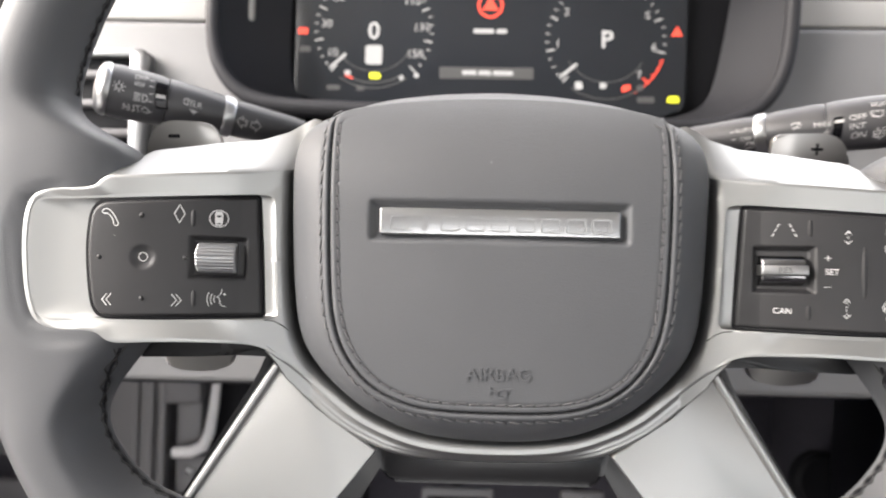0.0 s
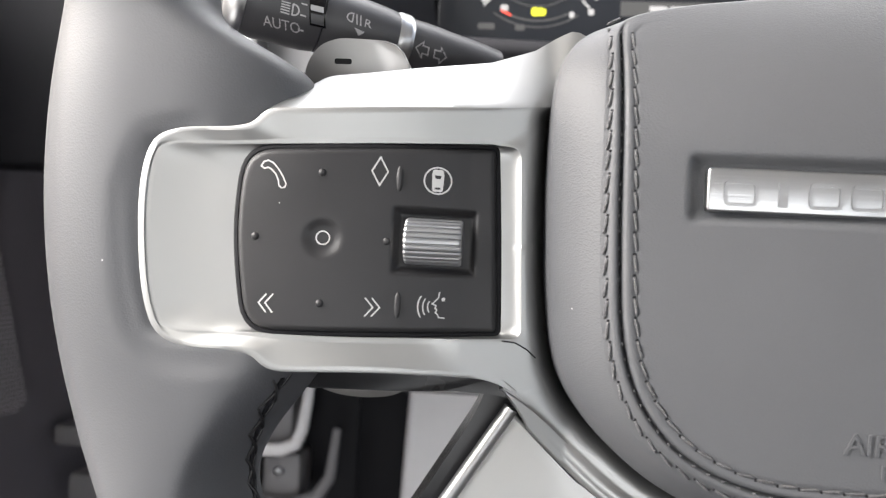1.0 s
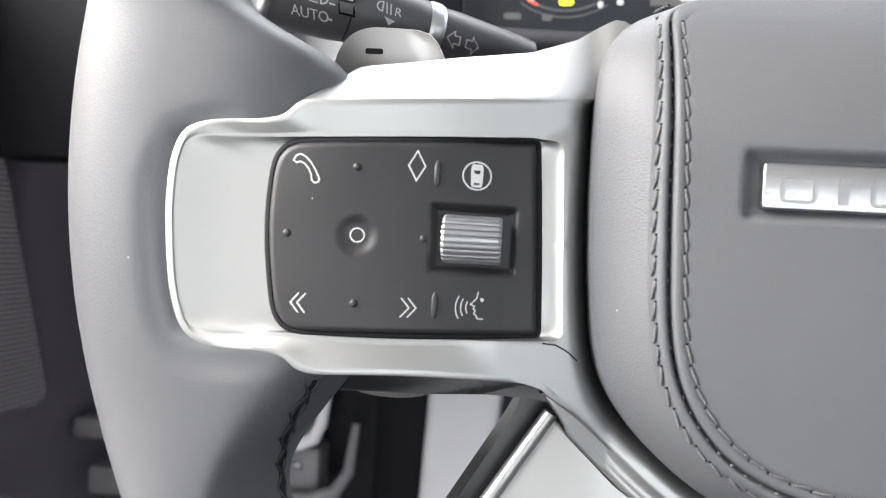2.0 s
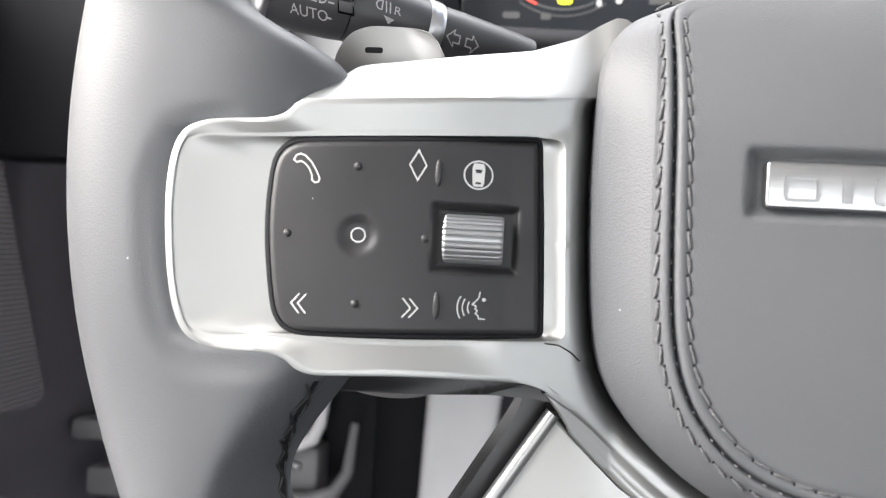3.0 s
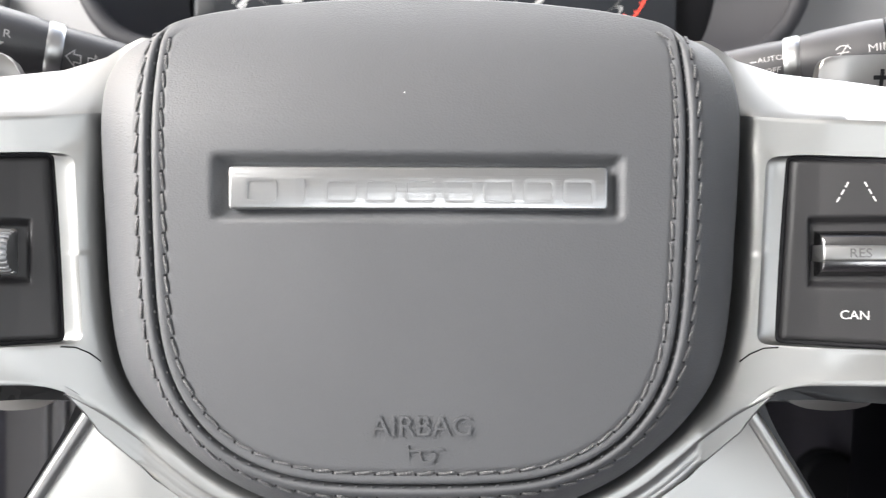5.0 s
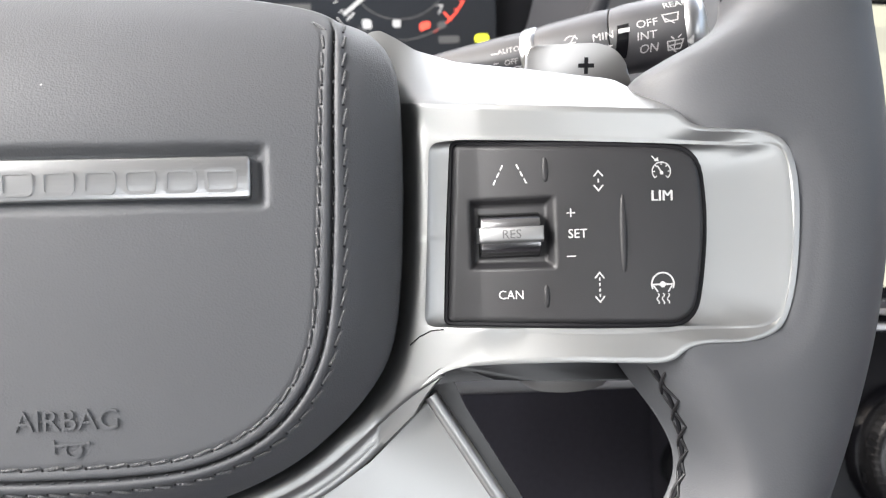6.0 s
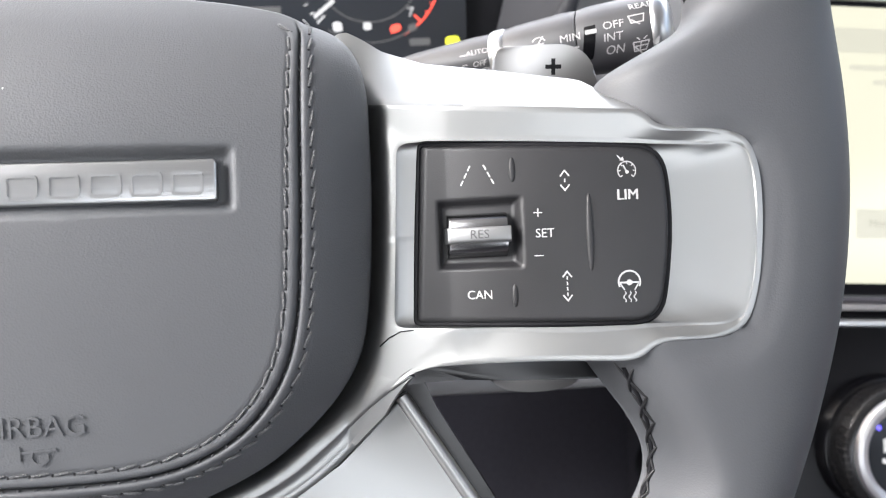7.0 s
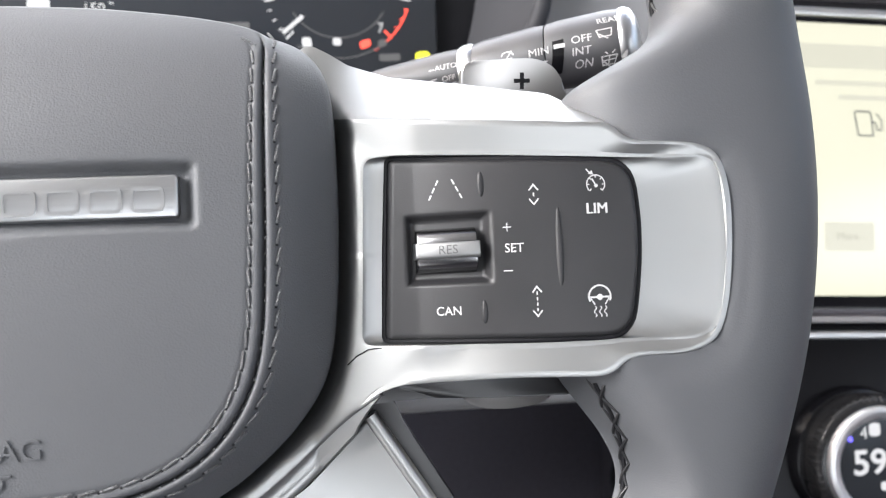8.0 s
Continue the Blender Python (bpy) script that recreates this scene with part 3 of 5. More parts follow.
def switch_pack(s, dents, pockets):
    """Soft black pad with a rounded edge; dents are (x, z, radius, depth), pockets (x0, x1, z0, z1, depth)."""
    vs = np.unique(np.concatenate([np.linspace(0, 0.045, 8), np.linspace(0.045, 0.955, 84), np.linspace(0.955, 1, 8)]))
    us = np.unique(np.concatenate([np.linspace(0, 0.035, 8), np.linspace(0.035, 0.965, 110), np.linspace(0.965, 1, 8)]))
    seg = 7
    mid = [k * seg + seg // 2 for k in (0, 2, 5, 7)]
    loop = PACK_OUT + PACK_OUT[:1]
    top = resampled(loop[mid[0]:mid[1] + 1], us)
    outer = resampled(loop[mid[1]:mid[2] + 1][::-1], vs)
    foot = resampled(loop[mid[2]:mid[3] + 1][::-1], us)
    inner = resampled((PACK_OUT[mid[3]:] + PACK_OUT[:mid[0] + 1]), vs)
    pts = []
    for b, v in enumerate(vs):
        for a, u in enumerate(us):
            p = foot[a] * (1 - v) + top[a] * v + inner[b] * (1 - u) + outer[b] * u
            p = p - (foot[0] * (1 - u) * (1 - v) + foot[-1] * u * (1 - v) + top[0] * (1 - u) * v + top[-1] * u * v)
            pts.append((float(p[0]), float(p[1])))
    P = np.array(pts)
    d = -signed(PACK_OUT, P)
    verts = []
    for (x, z), dd in zip(pts, d):
        y = pack_y(x)
        e = max(0.0, min(1.4, dd))
        y += 1.4 - math.sqrt(max(0, 1.4 ** 2 - (1.4 - e) ** 2))
        for px, pz, pr, dep in dents:
            q = math.hypot(x - px, z - pz)
            if q < pr:
                y += dep * smooth((1 - q / pr) * 1.6)
        for x0, x1, z0, z1, dep in pockets:
            q = max(x0 - x, x - x1, z0 - z, z - z1)
            y += dep * smooth((0.9 - q) / 1.8)
        verts.append((s * x, y, z))
    nu, nz = len(us), len(vs)
    faces = [(j * nu + i, j * nu + i + 1, (j + 1) * nu + i + 1, (j + 1) * nu + i) for j in range(nz - 1) for i in range(nu - 1)]
    edge = list(range(nu)) + [j * nu + nu - 1 for j in range(1, nz)] + [(nz - 1) * nu + i for i in range(nu - 2, -1, -1)] + [j * nu for j in range(nz - 2, 0, -1)]
    k = len(verts)
    for i in edge:
        x, y, z = verts[i]
        verts.append((x, y + 7, z))
    m = len(edge)
    for i in range(m):
        j = (i + 1) % m
        faces.append((edge[i], edge[j], k + j, k + i))
    return raw(verts, faces)


def ridge(x, z0, z1, w):
    """A slim raised lens between two keys."""
    loops = []
    for k in range(13):
        t = -1 + 2 * k / 12
        z = (z0 + z1) / 2 + (z1 - z0) / 2 * t
        r = w * math.sqrt(max(0.0, 1 - t * t)) + 0.02
        loops.append([(x + r * math.cos(a), pack_y(x) + 0.1 - 0.75 * r * math.sin(a), z) for a in [math.pi * q / 8 for q in range(9)]])
    return lofted(loops, closed=False)


def bead(x, z, r):
    bm = bmesh.new()
    bmesh.ops.create_uvsphere(bm, u_segments=14, v_segments=8, radius=r)
    for v in bm.verts:
        v.co = (x + v.co.x, pack_y(x) + 0.15 + v.co.y * 0.8, z + v.co.z)
    return bm


def on_pack(x, z):
    return pack_y(x)


packs = {}
for s, name in ((-1, "left"), (1, "right")):
    part("spoke_frame", spoke_frame(s), SATIN, wheel, "satin silver spoke frame round a switch pack", sharp=28)
    part("pack_well", box(s * 106 - 31, s * 106 + 31, 8, 14, -22, 23, 1), BLACK, wheel)
    if s < 0:
        pads = switch_pack(s, [(114.4, 0, 4.6, 0.9)], [(84.0, 99.9, -6.0, 6.6, 2.0)])
    else:
        pads = switch_pack(s, [], [(83.9, 100.1, -6.3, 7.6, 2.4)])
    # A black strip stands in for the shade in the gap round the pack.
    gap = [(s * (x + 0.3 * (1 if x > 106 else -1)), pack_y(x) + 1.75, z + 0.3 * (1 if z > 0 else -1)) for x, z in PACK_OUT]
    part("gap_shade_strip", tube(gap, 0.78, 8, closed=True), BLACK, wheel, "black strip for the shaded gap round the switch pack")
    packs[s] = part("switch_pack", pads, PACK, wheel, "soft black plastic switch pack with white symbols", sharp=60)
L, Rr = packs[-1], packs[1]

# left pack: marks
for x, z in ((-115, 13.3), (-128.1, -0.3), (-101.6, 0), (-114.3, -13.3)):
    part("guide_bead", bead(x, z, 0.85), PACK, L)
part("divider_ridge", ridge(-99.6, 10.2, 15.8, 0.75), PACK, L)
part("divider_ridge", ridge(-98.8, -15.9, -10.2, 0.75), PACK, L)
part("ring_symbol", printed([stroke(ring(-114.4, 0, 1.35), 0.26, True)], lambda x, z: pack_y(x) + 0.9), PRINT, L)
part("diamond_symbol", printed([stroke([(-103.5, 17.1), (-101.9, 14.2), (-103.5, 11.3), (-105.1, 14.2)], 0.29, True)], on_pack), PRINT, L)
phone = [(-127.5, 14.0), (-127.0, 14.9), (-126.1, 15.2), (-125.1, 14.8), (-124.0, 13.7), (-123.0, 12.2), (-122.2, 10.6), (-122.4, 9.9), (-123.1, 9.7), (-123.7, 10.2), (-123.8, 11.2), (-124.4, 12.5), (-125.3, 13.4), (-126.1, 13.8), (-126.8, 13.5)]
part("phone_symbol", printed([stroke(phone, 0.27, True)], on_pack), PRINT, L)
car = [stroke(ring(-91.9, 13.1, 2.75, 36), 0.31, True), filled(rounded([(-92.9, 15.4), (-90.9, 15.4), (-90.65, 14.3), (-90.8, 11.3), (-91.0, 10.8), (-92.8, 10.8), (-93.0, 11.3), (-93.15, 14.3)], 0.25, 2))]
part("car_symbol", printed(car, on_pack), PRINT, L)
part("car_symbol_windows", printed([filled([(-92.6, 14.2), (-91.2, 14.2), (-91.4, 13.5), (-92.4, 13.5)]), filled([(-92.4, 11.7), (-91.4, 11.7), (-91.3, 11.3), (-92.5, 11.3)])], on_pack, 0.18), PACK, L)


def chevrons(x, z, way, gap=1.35):
    out = []
    for k in (0, 1):
        o = x + gap * k * way - 0.7 * way
        out.append(stroke([(o - 0.9 * way, z + 1.9), (o + 0.7 * way, z), (o - 0.9 * way, z - 1.9)], 0.28))
    return out


part("previous_symbol", printed(chevrons(-125.3, -13.8, -1), on_pack), PRINT, L)
part("next_symbol", printed(chevrons(-103.6, -13.7, 1), on_pack), PRINT, L)
voice = [stroke(arc(-90.5, -13.2, r, 148, 212, 8), 0.26) for r in (2.2, 3.2, 4.2)]
voice.append(stroke([(-90.4, -10.0), (-90.6, -11.3), (-91.8, -12.6), (-91.0, -12.9), (-91.2, -13.5), (-90.8, -13.8), (-91.1, -14.4), (-90.6, -14.8), (-90.4, -15.4), (-89.2, -15.5)], 0.26))
voice.append(filled(ring(-89.6, -11.6, 0.4, 10)))
part("voice_symbol", printed(voice, on_pack), PRINT, L)


def roller(s, x0, x1, r, y0, z0, ribs):
    """Thumb roller lying across its pocket, its ribs running along it with narrow grooves between."""
    prof = []
    for k in range(ribs):
        for f, dr in ((0.0, -0.42), (0.07, -0.42), (0.17, -0.08), (0.34, 0.06), (0.58, 0.1), (0.8, 0.06), (0.93, -0.08)):
            a = 2 * math.pi * (k + f) / ribs
            prof.append((y0 + (r + dr) * math.cos(a), z0 + (r + dr) * math.sin(a)))
    loops = []
    for x, q in ((x0, 0.93), (x0 + 0.5, 1.0), (x1 - 0.5, 1.0), (x1, 0.93)):
        loops.append([(s * x, y0 + (y - y0) * q - 0.4 * (x - 92), z0 + (z - z0) * q) for y, z in prof])
    return lofted(loops, True, True, True)


def slanted(bm, x0, slope):
    """Leans a part back with the pack's face."""
    for v in bm.verts:
        v.co.y -= slope * (abs(v.co.x) - x0)
    return bm


part("pocket_floor", slanted(box(-99.4, -84.6, 3.0, 6.5, -5.9, 6.4, 0.3), 92, 0.4), GLOSS, L)
part("thumb_roller", roller(-1, 86.4, 98.0, 4.85, 2.4, 0.3, 23), RIBBED, L, "ribbed bright metal thumb roller", sharp=20)

# right pack: marks
for x, z0, z1, w in ((99.1, 11.2, 16.9, 0.75), (98.8, -15.6, -10.4, 0.7), (114.7, -8.9, 8.8, 0.75)):
    part("divider_ridge", ridge(x, z0, z1, w), PACK, Rr)
lane = [stroke([(90.4 - 0.75 * k, 15.5 - 1.55 * k), (90.4 - 0.75 * k - 0.5, 15.5 - 1.55 * k - 1.05)], 0.29) for k in range(3)]
lane += [stroke([(93.2 + 0.75 * k, 15.5 - 1.55 * k), (93.2 + 0.75 * k + 0.5, 15.5 - 1.55 * k - 1.05)], 0.29) for k in range(3)]
part("lane_symbol", printed(lane, on_pack), PRINT, Rr)


def gap_arrows(x, z, h, dashes):
    out = [stroke([(x - 0.95, z + h - 1.2), (x, z + h), (x + 0.95, z + h - 1.2)], 0.29), stroke([(x - 0.95, z - h + 1.2), (x, z - h), (x + 0.95, z - h + 1.2)], 0.29)]
    span = 2 * (h - 0.8)
    for k in range(dashes):
        c = z - span / 2 + span * (k + 0.5) / dashes
        out.append(stroke([(x, c - span / dashes * (0.3 if dashes > 1 else 0.16)), (x, c + span / dashes * (0.3 if dashes > 1 else 0.16))], 0.27))
    return out


part("gap_symbol", printed(gap_arrows(109.8, 11.2, 2.1, 1), on_pack), PRINT, Rr)
part("gap_symbol", printed(gap_arrows(109.5, -11.3, 3.1, 4), on_pack), PRINT, Rr)
speedo = [stroke(arc(123.0, 12.8, 1.95, 225, -45, 20), 0.24), stroke([(123.0, 12.6), (122.2, 14.0)], 0.29), filled(ring(123.05, 12.5, 0.4, 10))]
speedo += [stroke([(123.0 + 1.9 * math.cos(radians(a)), 12.8 + 1.9 * math.sin(radians(a))), (123.0 + 1.35 * math.cos(radians(a)), 12.8 + 1.35 * math.sin(radians(a)))], 0.21) for a in (225, 180, 135, 90, 45, 0, -45)]
speedo += [stroke([(121.0, 16.1), (122.0, 15.0)], 0.24), filled([(122.5, 14.9), (121.4, 15.0), (122.3, 15.8)])]
part("limiter_symbol", printed(speedo, on_pack), PRINT, Rr)
part("word_mark", joined(printed([lettering("LIM", 122.93, 7.6, 2.2)], on_pack), printed([lettering("LIM", 123.07, 7.6, 2.2)], on_pack, 0.15)), PRINT, Rr, "white printed letters LIM")
part("word_mark", printed([lettering("SET", 105.3, 0.1, 1.85, squeeze=0.95)], on_pack), PRINT, Rr, "white printed letters SET")
part("word_mark", printed([lettering("CAN", 91.5, -12.7, 1.85, squeeze=0.92)], on_pack), PRINT, Rr, "white printed letters CAN")
part("plus_mark", printed([stroke([(103.1, 4.6), (104.9, 4.6)], 0.21), stroke([(104.0, 5.5), (104.0, 3.7)], 0.21)], on_pack), PRINT, Rr)
part("minus_mark", printed([stroke([(103.0, -4.6), (104.8, -4.6)], 0.21)], on_pack), PRINT, Rr)
heat = [stroke(arc(122.6, -10.9, 2.35, -25, 205, 24), 0.36), stroke([(120.5, -11.0), (124.7, -11.0)], 0.36), filled(ring(122.6, -11.0, 0.65, 12)), stroke([(120.6, -11.2), (121.5, -12.6)], 0.28), stroke([(124.6, -11.2), (123.7, -12.6)], 0.28)]
for dx in (-1.1, 0, 1.1):
    heat.append(stroke([(122.6 + dx + 0.28 * math.sin(k * 1.3), -12.9 - 0.32 * k) for k in range(8)], 0.22))
part("heating_symbol", printed(heat, on_pack), PRINT, Rr)
part("pocket_floor", slanted(box(84.3, 99.6, 4.2, 8.0, -6.0, 7.0, 0.3), 92, 0.36), GLOSS, Rr)
rk = part("thumb_rocker", slanted(box(85.5, 97.6, 3.4, 7.4, -4.4, 5.1, 0.4), 92, 0.36), GLOSS, Rr, "stepped bright metal thumb rocker")


def rocker_skin(x0, x1, steps):
    """A curved metal skin from (z, y) steps, closed behind, with softened ends."""
    prof = [(y, z) for z, y in steps] + [(4.5, steps[-1][0]), (4.5, steps[0][0])]
    loops = []
    for x, q in ((x0, 0.35), (x0 + 0.15, 0.1), (x0 + 0.5, 0.0), (x1 - 0.5, 0.0), (x1 - 0.15, 0.1), (x1, 0.35)):
        loops.append([(x, min(4.5, y + q) + 2.5 - 0.36 * (x - 92), z) for y, z in prof])
    return lofted(loops, True, True, True)


part("upper_barrel", rocker_skin(85.3, 97.8, [(2.1, -3.1), (2.9, -3.05), (3.6, -2.8), (4.2, -2.3), (4.7, -1.5), (5.1, -0.4), (5.3, 1.0)]), CHROME, rk, "polished curved upper half", sharp=40)
part("lower_barrel", rocker_skin(85.3, 97.8, [(-1.3, -3.1), (-2.1, -3.05), (-2.9, -2.7), (-3.5, -2.1), (-4.0, -1.3), (-4.4, -0.2), (-4.6, 1.0)]), CHROME, rk, "polished curved lower half", sharp=40)
part("tier", rocker_skin(84.9, 98.2, [(-1.35, -2.6), (-1.3, -3.9), (-1.0, -4.2), (-0.6, -4.3), (1.4, -4.3), (1.8, -4.2), (2.1, -3.9), (2.15, -2.6)]), TIER, rk, "raised satin band")
part("word_mark", printed([lettering("RES", 91.6, 0.4, 1.9, squeeze=0.95)], lambda x, z: -1.8 - 0.36 * (x - 92), 0.1), GREYPRINT, rk, "grey printed letters RES")


# ---- lower trim ring and lower spokes ----
RING_DIP = [(0.6, 7.6), (1.2, 4.0), (2.0, 1.2), (2.8, 0.3), (3.4, 0.0)]
RIDGE = [(17, 18.0), (20, 13.6), (24, 9.3), (28, 7.3), (31.3, 6.4), (40, 5.7), (60, 5.3), (75, 5.2), (90, 5.1)]


def lower_ring():
    """Satin moulding that carries the spokes' front bands on round the foot of the cover, with a bevel below its ridge."""
    loops = []
    for k in range(241):
        e = 21.5 + 137 * k / 240
        a = radians(-e)
        r = reach(HUB, 0, 0, a)
        c, q = math.cos(a), math.sin(a)
        el = min(e, 180 - e)
        o1 = sum(lerp_table(RIDGE, el + w) for w in (-3, -2, -1, 0, 1, 2, 3)) / 7
        wide = lerp_table([(22, 0.2), (29, 3.8), (40, 4.4), (60, 4.2), (80, 2.4)], el)
        drop = lerp_table([(22, 0.7), (29, 1.2), (60, 1.1), (75, 3.4)], el)
        lp = [((r + 0.2) * c, 26, (r + 0.2) * q)]
        for o in (0.6, 1.0, 1.4, 1.9, 2.4, 3.1, 3.8):
            if o < o1 - 0.5:
                lp.append((o, 0.0))
            else:
                lp.append((o1 - 0.5 - 0.01 * (4 - o), 0.0))
        for f in (0.35, 0.7, 0.9):
            lp.append((3.9 + max(0.0, o1 - 3.9) * f if o1 > 4.3 else o1 - 0.4 + 0.1 * f, 0.0))
        lp.append((o1 + 0.25, 0.16))
        lp.append((o1 + 0.7, 0.75))
        for f, g in ((0.22, 0.0), (0.30, 0.10), (0.38, 0.0), (0.60, 0.0), (0.66, 0.08), (0.72, 0.0), (0.97, 0.0)):
            lp.append((o1 + wide * f + 0.5, 0.75 + (drop - 0.75) * f + g * smooth((el - 30) / 12)))
        lp.append((o1 + wide + 0.9, drop + 0.6))
        lp.append((o1 + wide + 1.0, 24.0))
        out = [lp[0]]
        for o, dy in lp[1:]:
            x = (r + o) * c
            y = frame_y(max(abs(x), 62.0)) if abs(x) > 62 else 10.87
            tight = smooth((el - 31) / 10)
            y += (hub_dip(o) * (1 - tight) + lerp_table(RING_DIP, o) * tight) * (1 - 0.6 * smooth((el - 50) / 25)) - 0.03 + 0.14 * smooth((23.8 - el) / 2.3)
            out.append((x, y + dy, (r + o) * q))
        loops.append(out)
    return lofted(loops, closed=False)


part("lower_ring", lower_ring(), SATIN, wheel, "bright satin moulding under the airbag cover", sharp=50)
part("hub_back", prism(rounded([(x * 1.1, z * 1.1) for x, z in [(-56, 36), (56, 36), (66, 0), (62, -36), (44, -58), (-44, -58), (-62, -36), (-66, 0)]], 12, 4), 24, 60, 3), GLOSSGREY, wheel)
shelf = prism(rounded([(-41, -60), (41, -60), (37, -75.2), (-37, -75.2)], 4, 4), 18.5, 40, 3)
part("lower_shelf", shelf, GLOSSGREY, wheel, "dark glossy shell under the moulding")
for s in (-1, 1):
    blade = [(73.8, -36.2), (60, -50.2), (39.2, -63.0), (51.4, -77.8), (84, -121), (114.5, -101), (99.8, -77.5)]
    o = rounded([(s * x, z) for x, z in (blade if s > 0 else blade[::-1])], 1.5, 3)
    slab_bm = prism(o, 13.5, 30, 1.2, 3)
    for v in slab_bm.verts:
        v.co.y += 0.05 * min(0.0, v.co.z + 40) + 0.02 * (abs(v.co.x) - 75)
    bl = part("lower_spoke", slab_bm, SATIN, wheel, "broad satin silver lower spoke", sharp=30)
    edge = [(s * 74.2, 13.6, -35.6), (s * 87.5, 13.1, -56.8), (s * 100.6, 12.5, -77.3), (s * 114.8, 11.7, -100)]
    part("edge_bead", tube(edge, 1.7, 16), SATIN, bl, "satin bead along its outer edge")
    back = [(72, -30), (79, -30), (82.5, -39.5), (102.5, -73), (118.5, -100), (88, -135), (44, -80), (36, -66)]
    o = rounded([(s * x, z) for x, z in (back if s > 0 else back[::-1])], 5, 4)
    part("spoke_shell", prism(o, 22, 46, 6.0, 5), GLOSSGREY, wheel, "dark glossy shell behind the lower spoke")
    joint = [(s * x, frame_y(x) - 0.02, z) for x, z in ((77, -19.9), (74.2, -20.2), (71.6, -21.6), (69.6, -23.4))]
    part("joint_line", tube(joint, 0.16, 8), BLACK, wheel)
    under = [(70, -26), (127, -26.5), (121.5, -33.8), (100, -33.2), (88, -32.4), (78, -32.6), (70, -34)]
    o = rounded([(s * x, z) for x, z in (under if s > 0 else under[::-1])], 2, 3)
    part("spoke_underside", prism(o, 12, 40, 2.5, 3), GLOSSGREY, wheel, "dark glossy underside of the spoke")
    pad = [(103.8, 52.0), (119, 52.6), (124, 52.6), (129.4, 50.4), (133.2, 43.6), (129, 0), (130.7, -39), (127.5, -43.2), (117, -44.7), (106, -43.4), (101, -38.7), (101.5, 20)]
    o = rounded([(s * x, z) for x, z in (pad if s > 0 else pad[::-1])], [3, 6, 6, 6, 8, 20, 8, 6, 8, 5, 6, 20], 5)
    paddle = prism(o, 43, 46.5, 1.7, 4)
    for v in paddle.verts:
        v.co.y -= 0.22 * (v.co.z - 46)
    pd = part("paddle_shifter", paddle, PADDLE, wheel, "satin metal gear-shift paddle behind the spoke")
    if s > 0:
        part("plus_mark", printed([filled([(118.0, 47.3), (122.4, 47.3), (122.4, 46.2), (118.0, 46.2)]), filled([(119.65, 48.9), (120.75, 48.9), (120.75, 44.6), (119.65, 44.6)])], lambda x, z: 43.0 - 0.22 * (z - 46), 0.1), BLACK, pd)
    else:
        part("minus_mark", printed([filled(rounded([(-124.6, 47.5), (-120.0, 47.5), (-120.0, 46.1), (-124.6, 46.1)], 0.6, 3))], lambda x, z: 43.0 - 0.22 * (z - 46), 0.1), BLACK, pd)


# ---- rim ----
CZ, RO, YC = 16.0, 180.4, 9.5
RI = [(-90, 151), (-60, 146), (-45, 138.5), (-41, 143), (-38.6, 145.8), (-35, 147.5), (-30.5, 148.2), (-27.6, 146.4), (-25.5, 141.5), (-24, 135.5), (-22.5, 129.5), (-21, 124.5), (-19.5, 120.5), (-18, 118), (-10, 122), (8, 122), (9.2, 123), (10.0, 127), (10.6, 132), (11.2, 140), (12.3, 147), (14.0, 150), (16.5, 151.5), (19.5, 152.3), (28.6, 154), (45, 155.5), (90, 155)]


def flank(e, c):
    """Roundness of the section: the inner flank falls away flatter below the spokes."""
    return 0.92 + 2.0 * smooth((-17.0 - e) / 9) * smooth(-c / 0.35)


def rim_mesh():
    dense = np.concatenate([np.linspace(-45, 35, 290), np.linspace(37, 88, 22)])
    elev = list(dense) + [90] + [180 - e for e in dense[::-1]]
    lowr = [180 + e for e in np.linspace(47, 133, 36)]
    elev = elev + lowr
    M = 128
    loops = []
    for e in elev:
        a = radians(e)
        el = math.degrees(math.asin(max(-1, min(1, math.sin(a)))))
        ri = sum(lerp_table(RI, el + o) for o in (-1.2, -0.6, 0, 0.6, 1.2)) / 5
        half, mid = (RO - ri) / 2, (RO + ri) / 2
        lp = []
        for k in range(M):
            p = 2 * math.pi * k / M
            c, q = math.cos(p), math.sin(p)
            ex = lerp_table([(15.5, 0.86), (28, 0.72)], half)
            rr = mid + half * math.copysign(abs(c) ** ex, c)
            y = YC - 17.5 * math.copysign(abs(q) ** flank(el, c), q)
            lp.append([rr * math.cos(a), y, CZ + rr * math.sin(a)])
        loops.append(lp)
    loops.append(loops[0])
    V = np.array(loops)
    n = V.shape[0] * M
    F = V.reshape(n, 3)
    near = (F[:, 1] < YC + 2) & (np.abs(F[:, 2]) < 45)
    P = np.stack([np.abs(F[near, 0]), F[near, 2]], 1)
    d = signed(CREASE, P)
    y = F[near, 1]
    fy = np.array([frame_y(x) for x in P[:, 0]])
    sink = np.clip((-0.6 - d) / 2.0, 0, 1)
    level = fy + 0.12 + 3.0 * sink
    w = np.clip((7.0 - 3.0 * np.clip((P[:, 1] - 8) / 14, 0, 1) - d) / 4.2, 0, 1)
    w = np.where(d < 0.3, 1.0, w * w * (3 - 2 * w)) * np.maximum(np.clip((27.5 - P[:, 1]) / 4, 0, 1), np.clip((P[:, 0] - 127) / 9, 0, 1))
    y = np.where(level > y, y + (level - y) * w, np.where(d < 0.3, np.maximum(y, level), y))
    F[near, 1] = y
    bm = lofted(F.reshape(V.shape).tolist())
    bmesh.ops.remove_doubles(bm, verts=bm.verts, dist=0.001)
    return bm


rim = part("rim", rim_mesh(), RIMLEATHER, wheel, "thick charcoal leather rim with thumb rests", sharp=70)

